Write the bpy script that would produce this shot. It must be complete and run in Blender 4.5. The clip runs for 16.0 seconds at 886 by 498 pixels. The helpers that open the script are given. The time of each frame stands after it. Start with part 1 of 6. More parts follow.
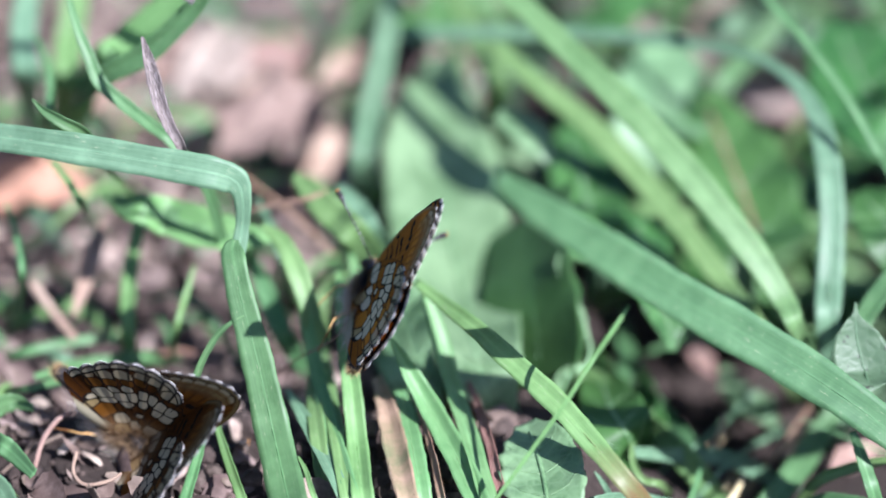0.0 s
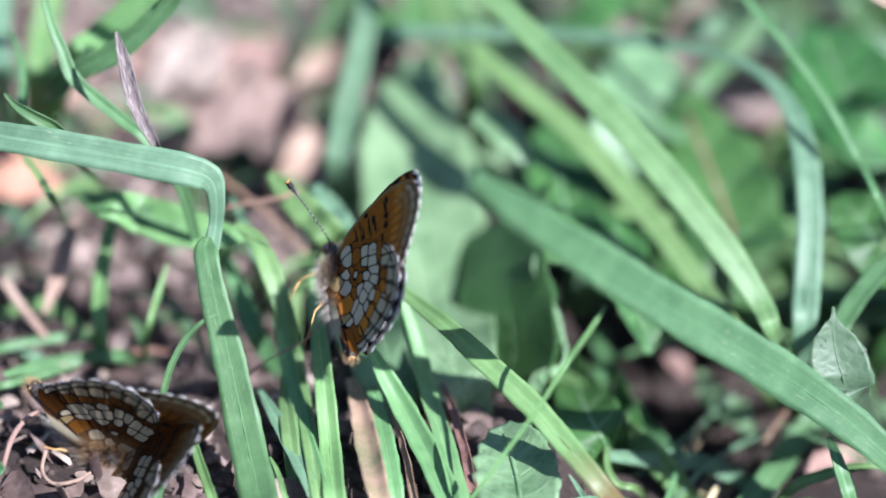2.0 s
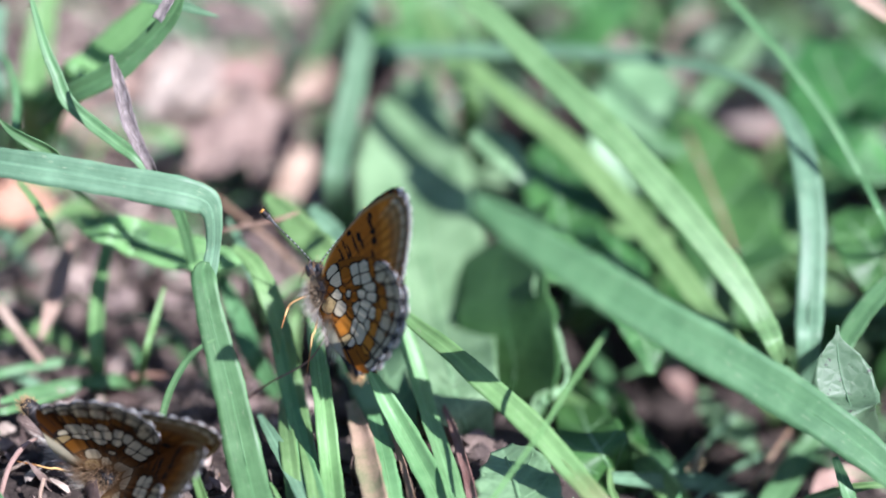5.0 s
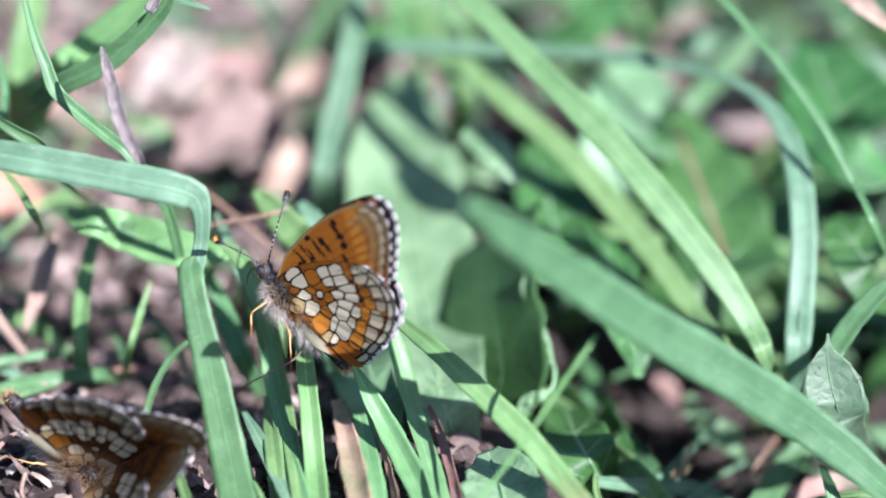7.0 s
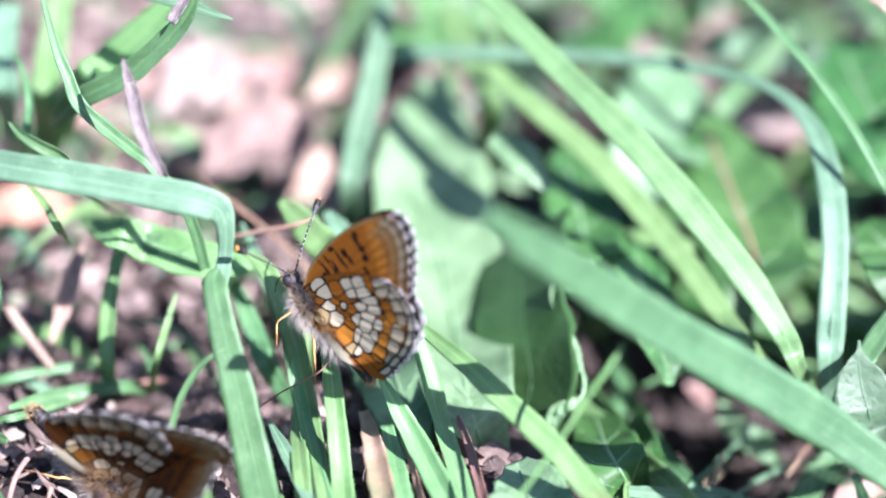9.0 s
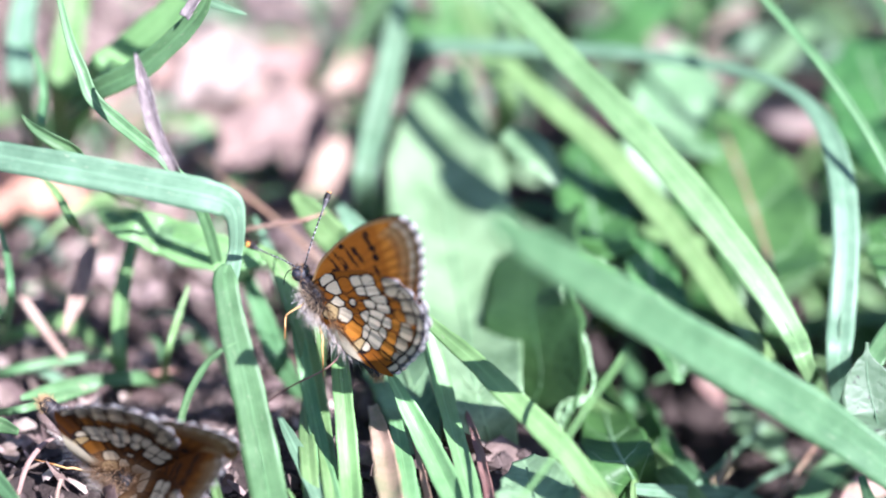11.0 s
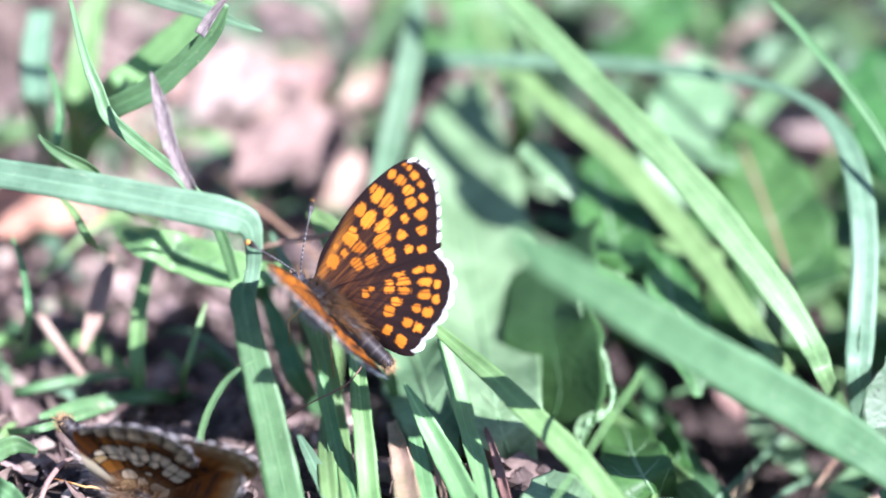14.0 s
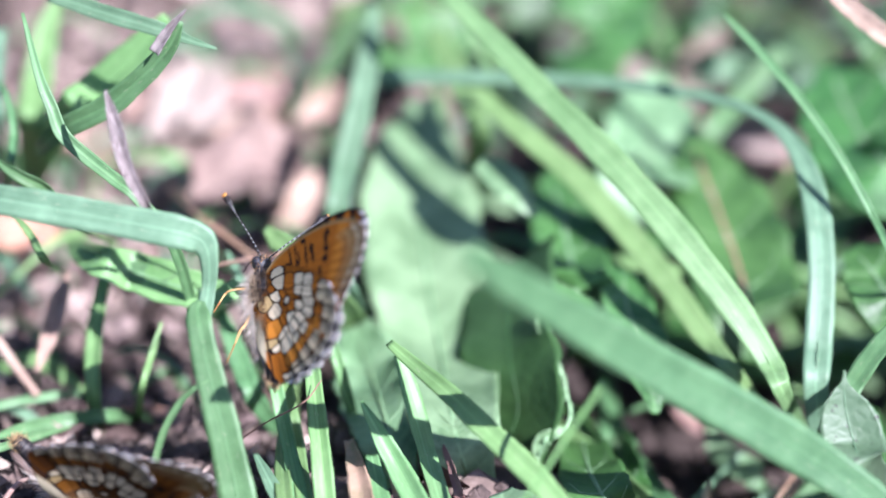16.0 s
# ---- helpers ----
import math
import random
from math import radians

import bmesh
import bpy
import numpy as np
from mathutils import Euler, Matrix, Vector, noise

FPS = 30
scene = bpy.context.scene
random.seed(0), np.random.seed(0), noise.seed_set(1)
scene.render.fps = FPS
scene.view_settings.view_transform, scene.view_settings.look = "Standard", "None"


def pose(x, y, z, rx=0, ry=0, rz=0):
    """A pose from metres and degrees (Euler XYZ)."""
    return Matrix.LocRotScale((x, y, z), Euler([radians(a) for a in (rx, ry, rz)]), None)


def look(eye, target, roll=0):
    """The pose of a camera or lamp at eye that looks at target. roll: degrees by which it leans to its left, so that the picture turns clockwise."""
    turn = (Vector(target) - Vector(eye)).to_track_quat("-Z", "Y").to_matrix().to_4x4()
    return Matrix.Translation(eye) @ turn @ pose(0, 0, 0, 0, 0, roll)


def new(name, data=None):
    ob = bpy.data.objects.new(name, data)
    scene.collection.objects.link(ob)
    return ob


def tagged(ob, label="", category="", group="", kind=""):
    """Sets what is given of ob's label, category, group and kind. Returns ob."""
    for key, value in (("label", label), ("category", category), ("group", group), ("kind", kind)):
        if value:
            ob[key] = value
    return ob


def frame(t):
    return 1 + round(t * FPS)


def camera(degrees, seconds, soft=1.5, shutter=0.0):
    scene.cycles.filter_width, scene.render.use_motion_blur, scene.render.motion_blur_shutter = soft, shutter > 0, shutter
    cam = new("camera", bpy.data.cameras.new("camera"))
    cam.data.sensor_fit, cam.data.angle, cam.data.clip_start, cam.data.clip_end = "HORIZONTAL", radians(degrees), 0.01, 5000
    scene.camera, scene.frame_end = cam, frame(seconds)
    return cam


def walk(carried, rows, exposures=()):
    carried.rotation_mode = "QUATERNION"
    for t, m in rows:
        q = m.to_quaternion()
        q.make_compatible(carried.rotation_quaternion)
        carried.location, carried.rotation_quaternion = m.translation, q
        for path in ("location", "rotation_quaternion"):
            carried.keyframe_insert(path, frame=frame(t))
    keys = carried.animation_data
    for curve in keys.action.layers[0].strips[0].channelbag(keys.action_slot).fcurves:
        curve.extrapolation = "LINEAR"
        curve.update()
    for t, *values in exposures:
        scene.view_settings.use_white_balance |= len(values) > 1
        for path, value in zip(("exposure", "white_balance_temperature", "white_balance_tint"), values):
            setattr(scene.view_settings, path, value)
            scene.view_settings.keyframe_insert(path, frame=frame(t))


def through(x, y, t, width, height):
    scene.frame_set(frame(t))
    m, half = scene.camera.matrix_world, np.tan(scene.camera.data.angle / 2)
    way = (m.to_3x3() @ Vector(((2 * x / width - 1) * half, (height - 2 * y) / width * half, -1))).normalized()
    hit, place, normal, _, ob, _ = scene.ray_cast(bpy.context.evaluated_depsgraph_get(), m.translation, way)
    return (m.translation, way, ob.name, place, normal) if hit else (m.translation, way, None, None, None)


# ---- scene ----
# ---- camera ----
import functools

MM = 0.001
cam = camera(20, 16.0, soft=1.8)
cam.data.dof.use_dof = True
cam.data.dof.focus_distance = 0.339
cam.data.dof.aperture_fstop = 5.5
PATH = [
    (0, pose(-0.00031, -0.26235, 0.24646, 50.000, -0.000, -0.000)),
    (0.5, pose(-0.00029, -0.26301, 0.24548, 49.979, 0.009, -0.225)),
    (1, pose(-0.00064, -0.26178, 0.24446, 50.082, -0.298, -1.110)),
    (1.5, pose(-0.00074, -0.26221, 0.24417, 49.830, 0.005, -0.912)),
    (2, pose(-0.00004, -0.26079, 0.24347, 50.216, -0.734, -0.069)),
    (2.5, pose(0.00057, -0.26222, 0.24321, 50.475, -0.372, -0.451)),
    (3, pose(0.00026, -0.26043, 0.24260, 50.068, -0.395, -1.332)),
    (3.5, pose(-0.00044, -0.26032, 0.24184, 50.370, 0.100, -1.084)),
    (4, pose(-0.00053, -0.25991, 0.24257, 50.587, 0.122, -0.260)),
    (4.2, pose(-0.00065, -0.25926, 0.24217, 50.595, -0.000, -0.418)),
    (6.3, pose(-0.00253, -0.25557, 0.24458, 49.842, -0.762, -0.296)),
    (6.5, pose(-0.00265, -0.25562, 0.24452, 49.830, -0.815, 0.017)),
    (7, pose(-0.00280, -0.25378, 0.24264, 50.059, -1.633, -0.251)),
    (7.5, pose(-0.00249, -0.25340, 0.24225, 50.159, -1.404, -0.378)),
    (8, pose(-0.00141, -0.25253, 0.24161, 50.080, -1.656, -0.122)),
    (8.2, pose(-0.00136, -0.25168, 0.24166, 50.130, -0.981, -0.112)),
    (10.3, pose(0.00450, -0.24862, 0.24608, 49.184, -0.391, 0.665)),
    (10.5, pose(0.00434, -0.24820, 0.24644, 49.201, -0.453, 0.644)),
    (11, pose(0.00426, -0.24805, 0.24682, 49.044, -0.372, 1.344)),
    (11.5, pose(0.00353, -0.24773, 0.24718, 49.205, 0.033, 0.783)),
    (12, pose(0.00382, -0.24719, 0.24736, 49.487, 0.084, 0.617)),
    (12.5, pose(0.00393, -0.24721, 0.24748, 49.129, -0.310, 0.754)),
    (13, pose(0.00379, -0.24719, 0.24751, 49.155, -0.081, 0.855)),
    (13.5, pose(0.00369, -0.24669, 0.24743, 48.918, 0.042, 0.817)),
    (14, pose(0.00375, -0.24624, 0.24771, 49.094, 0.190, 1.287)),
    (14.5, pose(0.00452, -0.24706, 0.24776, 49.336, 0.279, 1.215)),
    (15, pose(0.00488, -0.24746, 0.24768, 49.579, 0.082, 1.026)),
    (15.5, pose(0.00440, -0.24724, 0.24772, 49.753, -0.120, 0.588)),
    (16, pose(0.00430, -0.24556, 0.24687, 49.521, -0.192, 0.432)),
]
walk(cam, PATH, exposures=[(0, 1.42, 5610, 17), (4.2, 1.42, 5610, 17), (7, 1.58, 5610, 19), (7.5, 1.77, 5610, 21), (8, 1.95, 5610, 22), (10.3, 2.0, 5610, 25), (14, 1.94, 5610, 25), (16, 1.74, 5610, 24)])

# ---- sky and sun ----
SUN_TO = Vector((0.54, -0.39, 0.74)).normalized()
world = bpy.data.worlds.new("sky")
scene.world = world
world.use_nodes = True
wn, wl = world.node_tree.nodes, world.node_tree.links
sky = wn.new("ShaderNodeTexSky")
sky.sky_type, sky.sun_disc = "NISHITA", False
sky.sun_elevation = math.asin(SUN_TO.z)
sky.sun_rotation = math.atan2(SUN_TO.x, SUN_TO.y)
wl.new(sky.outputs[0], wn["Background"].inputs["Color"])
wn["Background"].inputs["Strength"].default_value = 0.063
sun = new("sun", bpy.data.lights.new("sun", "SUN"))
sun.data.energy, sun.data.angle, sun.data.color = 4.7, radians(0.53), (1.0, 0.95, 0.88)
sun.matrix_basis = look(SUN_TO * 2, (0, 0, 0))


# ---- materials ----
class Mat:
    """A node material with short calls for its nodes."""

    def __init__(self, name):
        self.m = bpy.data.materials.new(name)
        self.m.use_nodes = True
        self.t = self.m.node_tree
        self.n = self.t.nodes
        self.b = self.n["Principled BSDF"]
        self.out = self.n["Material Output"]

    def link(self, a, b):
        self.t.links.new(a, b)

    def node(self, kind, **values):
        nd = self.n.new(kind)
        for k, v in values.items():
            nd.inputs[k].default_value = v
        return nd

    def coords(self, output="Object", scale=(1, 1, 1)):
        tc = self.n.new("ShaderNodeTexCoord")
        mp = self.n.new("ShaderNodeMapping")
        mp.inputs["Scale"].default_value = scale
        self.link(tc.outputs[output], mp.inputs["Vector"])
        return mp.outputs[0]

    def noise(self, scale, detail=4, rough=0.6, output="Object", stretch=(1, 1, 1)):
        nz = self.node("ShaderNodeTexNoise", Scale=scale, Detail=detail, Roughness=rough)
        self.link(self.coords(output, stretch), nz.inputs["Vector"])
        return nz.outputs["Fac"]

    def ramp(self, fac, stops):
        rp = self.n.new("ShaderNodeValToRGB")
        while len(rp.color_ramp.elements) < len(stops):
            rp.color_ramp.elements.new(0.5)
        for e, (p, c) in zip(rp.color_ramp.elements, stops):
            e.position, e.color = p, (*c, 1)
        self.link(fac, rp.inputs[0])
        return rp.outputs[0]

    def mix(self, fac, a, b, blend="MIX"):
        mx = self.n.new("ShaderNodeMix")
        mx.data_type, mx.blend_type = "RGBA", blend
        for k, v in ((0, fac), (6, a), (7, b)):
            if isinstance(v, (float, int)):
                mx.inputs[k].default_value = v
            elif isinstance(v, tuple):
                mx.inputs[k].default_value = (*v, 1)
            else:
                self.link(v, mx.inputs[k])
        return mx.outputs[2]

    def hue(self, color, amount_h, amount_v, source="object"):
        """Shifts hue and value a little, object by object or island by island."""
        if source == "object":
            rnd = self.n.new("ShaderNodeObjectInfo").outputs["Random"]
        else:
            rnd = self.n.new("ShaderNodeNewGeometry").outputs["Random Per Island"]
        hs = self.n.new("ShaderNodeHueSaturation")
        for key, lo, hi in (("Hue", 0.5 - amount_h, 0.5 + amount_h), ("Value", 1 - amount_v, 1 + amount_v)):
            mr = self.node("ShaderNodeMapRange")
            mr.inputs["To Min"].default_value, mr.inputs["To Max"].default_value = lo, hi
            self.link(rnd, mr.inputs[0])
            self.link(mr.outputs[0], hs.inputs[key])
        self.link(color, hs.inputs["Color"])
        return hs.outputs[0]

    def bump(self, fac, strength, distance):
        bp = self.node("ShaderNodeBump", Strength=strength, Distance=distance)
        self.link(fac, bp.inputs["Height"])
        self.link(bp.outputs[0], self.b.inputs["Normal"])

    def finish(self, color, rough=0.5, spec=0.5, through=0.0, through_tint=(1, 1, 1), rough_fac=None):
        """Closes the material; through is the share of light that passes a thin leaf or wing."""
        self.link(color, self.b.inputs["Base Color"])
        self.b.inputs["Roughness"].default_value = rough
        self.b.inputs["Specular IOR Level"].default_value = spec
        if rough_fac is not None:
            mr = self.node("ShaderNodeMapRange")
            mr.inputs["To Min"].default_value, mr.inputs["To Max"].default_value = rough - 0.12, rough + 0.12
            self.link(rough_fac, mr.inputs[0])
            self.link(mr.outputs[0], self.b.inputs["Roughness"])
        if through:
            tr = self.n.new("ShaderNodeBsdfTranslucent")
            self.link(self.mix(1.0, color, through_tint, "MULTIPLY"), tr.inputs["Color"])
            ms = self.n.new("ShaderNodeMixShader")
            ms.inputs[0].default_value = through
            self.link(self.b.outputs[0], ms.inputs[1])
            self.link(tr.outputs[0], ms.inputs[2])
            self.link(ms.outputs[0], self.out.inputs["Surface"])
        return self.m


def grass_material(name, dark, light, withered=0.0):
    """Grass leaf: parallel veins along its length, faint mottling, dry scars, light that shines through."""
    m = Mat(name)
    sep = m.n.new("ShaderNodeSeparateXYZ")
    m.link(m.coords("UV"), sep.inputs[0])
    side = m.n.new("ShaderNodeMath")
    side.operation = "ABSOLUTE"
    m.link(sep.outputs[0], side.inputs[0])
    veins = m.noise(4.2, 2, 0.6, "UV", (1, 0.012, 1))
    fine = m.noise(11, 3, 0.7, "UV", (1, 0.02, 1))
    patch = m.noise(260, 3)
    c = m.mix(m.ramp(patch, [(0.3, (0, 0, 0)), (0.72, (1, 1, 1))]), dark, light)
    c = m.mix(m.ramp(veins, [(0.42, (0, 0, 0)), (0.66, (0.24, 0.24, 0.24))]), c, tuple(min(1, v * 1.35) for v in light))
    c = m.mix(m.ramp(fine, [(0.45, (0, 0, 0)), (0.75, (0.18, 0.18, 0.18))]), c, tuple(v * 0.75 for v in dark))
    c = m.mix(m.ramp(side.outputs[0], [(0.06, (0.4, 0.4, 0.4)), (0.24, (0, 0, 0))]), c, tuple(min(1, v * 1.6) for v in light))
    scar = m.noise(2.2, 5, 0.75, "UV", (1, 0.22, 1))
    c = m.mix(m.ramp(scar, [(0.60, (0, 0, 0)), (0.70, (0.7, 0.7, 0.7))]), c, (0.42, 0.43, 0.30))
    mark = m.noise(0.55, 6, 0.7, "UV", (1, 0.6, 1))
    c = m.mix(m.ramp(mark, [(0.68, (0, 0, 0)), (0.73, (0.55, 0.55, 0.55))]), c, (0.20, 0.15, 0.08))
    if withered:                                       # mm from the root that have dried out
        edge = m.n.new("ShaderNodeMath")
        edge.operation = "MULTIPLY_ADD"
        edge.inputs[1].default_value = 9.0
        m.link(m.noise(0.35, 4, 0.6, "UV", (1, 0.5, 1)), edge.inputs[0])
        m.link(sep.outputs[1], edge.inputs[2])
        gone = m.node("ShaderNodeMapRange")
        gone.inputs["From Min"].default_value, gone.inputs["From Max"].default_value = withered + 9, withered
        m.link(edge.outputs[0], gone.inputs[0])
        c = m.mix(gone.outputs[0], c, m.ramp(fine, [(0.38, (0.13, 0.065, 0.035)), (0.5, (0.21, 0.145, 0.065)), (0.62, (0.18, 0.22, 0.08))]))
    c = m.hue(c, 0.012, 0.14)
    m.bump(fine, 0.12, 0.00008)
    return m.finish(c, 0.46, 0.36, 0.34, (1.1, 1.1, 0.75), rough_fac=patch)


GRASS = grass_material("grass_green", (0.070, 0.153, 0.061), (0.126, 0.253, 0.106))
GRASS_YELLOW = grass_material("grass_young_green", (0.120, 0.232, 0.078), (0.195, 0.340, 0.128))
GRASS_FRESH = grass_material("grass_fresh_green", (0.117, 0.244, 0.092), (0.190, 0.354, 0.148))
GRASS_WITHERED = grass_material("grass_half_withered", (0.125, 0.232, 0.078), (0.20, 0.340, 0.128), 29.0)
GRASS_BLUE = grass_material("grass_bluish_green", (0.092, 0.174, 0.097), (0.166, 0.288, 0.170))
GRASS_GREY = grass_material("grass_greyish_green", (0.066, 0.138, 0.063), (0.116, 0.220, 0.103))


def broad_material(name, dark, light, blotch=0.0, veins=0.16):
    """Herb leaf: net of pale side veins, soft hairs as fine relief."""
    m = Mat(name)
    sep = m.n.new("ShaderNodeSeparateXYZ")
    m.link(m.coords("UV"), sep.inputs[0])
    side = m.n.new("ShaderNodeMath")
    side.operation = "ABSOLUTE"
    m.link(sep.outputs[0], side.inputs[0])
    run = m.n.new("ShaderNodeMath")
    run.operation = "MULTIPLY_ADD"
    run.inputs[1].default_value = -0.75
    m.link(side.outputs[0], run.inputs[0])
    m.link(sep.outputs[1], run.inputs[2])
    both = m.n.new("ShaderNodeCombineXYZ")
    m.link(run.outputs[0], both.inputs[0])
    ribs = m.node("ShaderNodeTexWave", Scale=0.075, Distortion=1.5, Detail=2)
    m.link(both.outputs[0], ribs.inputs["Vector"])
    mid = m.ramp(side.outputs[0], [(0.0, (3.7 * veins,) * 3), (0.3, (0, 0, 0))])
    net = m.node("ShaderNodeTexVoronoi", Scale=650)
    net.feature = "DISTANCE_TO_EDGE"
    m.link(m.coords("Object"), net.inputs["Vector"])
    patch = m.noise(120, 4)
    c = m.mix(m.ramp(patch, [(0.38, (0, 0, 0)), (0.62, (1, 1, 1))]), dark, light)
    c = m.mix(m.ramp(ribs.outputs["Fac"], [(0.90, (0, 0, 0)), (0.99, (veins, veins, veins))]), c, tuple(min(1, v * 1.5) for v in light))
    c = m.mix(mid, c, tuple(min(1, v * 1.5) for v in light))
    c = m.mix(m.ramp(net.outputs["Distance"], [(0.0, (0.35, 0.35, 0.35)), (0.12, (0, 0, 0))]), c, light)
    if blotch:
        spot = m.noise(520, 4, 0.7)
        c = m.mix(m.ramp(spot, [(0.60, (0, 0, 0)), (0.66, (blotch, blotch, blotch))]), c, (0.035, 0.030, 0.028))
        pale = m.noise(300, 5, 0.75)
        c = m.mix(m.ramp(pale, [(0.60, (0, 0, 0)), (0.72, (0.35, 0.35, 0.35))]), c, (0.36, 0.40, 0.31))
    c = m.hue(c, 0.012, 0.12)
    m.bump(net.outputs["Distance"], 0.6, 0.0002)
    return m.finish(c, 0.5, 0.45, 0.3, (1.1, 1.1, 0.75), rough_fac=patch)


LEAF = broad_material("herb_leaf", (0.026, 0.085, 0.020), (0.075, 0.195, 0.050))
LEAF_PALE = broad_material("hairy_herb_leaf", (0.105, 0.200, 0.088), (0.235, 0.375, 0.195))
# Darker green holds the shade that lies on this side of the plantain.
LEAF_SHADE = broad_material("plantain_leaf_shade_tone", (0.034, 0.105, 0.027), (0.066, 0.168, 0.050))
LEAF_SPOTTED = broad_material("blotched_herb_leaf", (0.085, 0.150, 0.080), (0.125, 0.200, 0.114), 0.9, 0.03)


def dry_material(name, stops, scale=500, source="object", through=0.12, blotch=0.5):
    m = Mat(name)
    grain = m.noise(scale, 5, 0.7, "UV" if source == "object" else "Object", (14, 0.5, 38.0) if source == "object" else (1, 1, 1))
    blot = m.noise(180, 4)
    c = m.mix(blotch, m.ramp(grain, stops), m.ramp(blot, stops))
    c = m.hue(c, 0.02, 0.35 if source == "island" else 0.15, source)
    m.bump(grain, 0.5, 0.0002)
    return m.finish(c, 0.7, 0.25, through, (1.1, 0.9, 0.6))


DRY = dry_material("dry_leaf_pinkish", [(0.3, (0.124, 0.075, 0.059)), (0.5, (0.340, 0.230, 0.180)), (0.7, (0.556, 0.430, 0.351))], 3)
RUST = dry_material("withered_blade_rust", [(0.3, (0.16, 0.075, 0.05)), (0.5, (0.32, 0.185, 0.135)), (0.7, (0.44, 0.33, 0.25))], 3)
ROSY = dry_material("withered_blade_rosy", [(0.36, (0.10, 0.15, 0.060)), (0.5, (0.28, 0.20, 0.13)), (0.66, (0.50, 0.31, 0.24))], 3)
DEAD = dry_material("dead_leaf_grey_brown", [(0.3, (0.052, 0.037, 0.030)), (0.5, (0.154, 0.110, 0.090)), (0.7, (0.309, 0.235, 0.194))], 3)
BROWN_DEAD = dry_material("dead_leaf_brown", [(0.3, (0.072, 0.050, 0.041)), (0.5, (0.237, 0.170, 0.140)), (0.7, (0.453, 0.350, 0.288))], 3)
STRAW = dry_material("straw", [(0.3, (0.38, 0.30, 0.16)), (0.5, (0.58, 0.50, 0.28)), (0.7, (0.7, 0.66, 0.45))], 3)
TAN = dry_material("dry_leaf_tan", [(0.3, (0.28, 0.14, 0.08)), (0.5, (0.46, 0.27, 0.17)), (0.7, (0.60, 0.42, 0.30))], 2)
CURL = dry_material("dry_leaf_grey", [(0.40, (0.02, 0.015, 0.016)), (0.5, (0.17, 0.135, 0.13)), (0.62, (0.40, 0.35, 0.345))], 1.1, blotch=0.2)
PALE = dry_material("bleached_leaf", [(0.3, (0.082, 0.060, 0.051)), (0.5, (0.288, 0.225, 0.198)), (0.7, (0.494, 0.420, 0.369))], 2)
LITTER = dry_material("leaf_litter", [(0.25, (0.036, 0.025, 0.022)), (0.5, (0.129, 0.092, 0.077)), (0.75, (0.371, 0.285, 0.248))], 300, "island", 0.05)


def soil_material():
    m = Mat("soil")
    big, small = m.noise(60, 6, 0.65), m.noise(900, 6, 0.7)
    c = m.mix(0.55, m.ramp(big, [(0.3, (0.016, 0.012, 0.011)), (0.7, (0.074, 0.056, 0.049))]),
              m.ramp(small, [(0.3, (0.010, 0.008, 0.007)), (0.7, (0.068, 0.051, 0.044))]))
    away = m.n.new("ShaderNodeVectorMath")
    away.operation = "LENGTH"
    m.link(m.coords("Object"), away.inputs[0])
    turf = m.ramp(m.noise(9, 8, 0.75), [(0.3, (0.030, 0.060, 0.016)), (0.55, (0.075, 0.125, 0.036)), (0.75, (0.15, 0.15, 0.065))])
    far = m.node("ShaderNodeMapRange")
    far.inputs["From Min"].default_value, far.inputs["From Max"].default_value = 0.25, 0.75
    m.link(away.outputs["Value"], far.inputs[0])
    c = m.mix(far.outputs[0], c, turf)
    m.bump(small, 0.8, 0.0006)
    return m.finish(c, 0.9, 0.2)


SOIL = soil_material()


def crumb_material():
    m = Mat("soil_crumbs")
    c = m.ramp(m.noise(500, 5, 0.7), [(0.3, (0.023, 0.017, 0.015)), (0.7, (0.124, 0.094, 0.081))])
    c = m.hue(c, 0.01, 0.4, "island")
    return m.finish(c, 0.9, 0.2)


CRUMB = crumb_material()


def scale_material(name, rough, spec, through):
    """Insect surface: the colour of its scales comes with the mesh, with a dusty grain over it."""
    m = Mat(name)
    at = m.n.new("ShaderNodeVertexColor")
    at.layer_name = "scales"
    grain = m.noise(5200, 3, 0.8)
    c = m.mix(m.ramp(grain, [(0.35, (0.35, 0.35, 0.35)), (0.6, (0, 0, 0))]), at.outputs["Color"], (0.0, 0.0, 0.0), "MIX")
    c = m.mix(0.45, at.outputs["Color"], c)
    m.bump(grain, 0.25, 0.00005)
    return m.finish(c, rough, spec, through, (1.2, 0.8, 0.5))


WING = scale_material("wing_scales", 0.75, 0.10, 0.30)
CHITIN = scale_material("chitin", 0.55, 0.3, 0.0)
HAIR = scale_material("body_hair", 0.6, 0.4, 0.3)


# ---- builders ----
def mesh_from(name, verts, faces, mat, uv=None, colors=None, smooth=True):
    me = bpy.data.meshes.new(name)
    me.from_pydata([tuple(v) for v in verts], [], [tuple(f) for f in faces])
    me.materials.append(mat)
    if uv is not None:
        layer = me.uv_layers.new(name="UVMap")
        idx = np.empty(len(me.loops), dtype=np.int32)
        me.loops.foreach_get("vertex_index", idx)
        layer.data.foreach_set("uv", np.asarray(uv, dtype=np.float32)[idx].ravel())
    if colors is not None:
        at = me.color_attributes.new("scales", "FLOAT_COLOR", "POINT")
        rgba = np.ones((len(verts), 4), dtype=np.float32)
        rgba[:, :3] = colors
        at.data.foreach_set("color", rgba.ravel())
    if smooth:
        me.polygons.foreach_set("use_smooth", np.ones(len(me.polygons), dtype=bool))
    me.update()
    return me


def part(name, me, parent, label=""):
    ob = new(name, me)
    ob.parent = parent
    return tagged(ob, label)


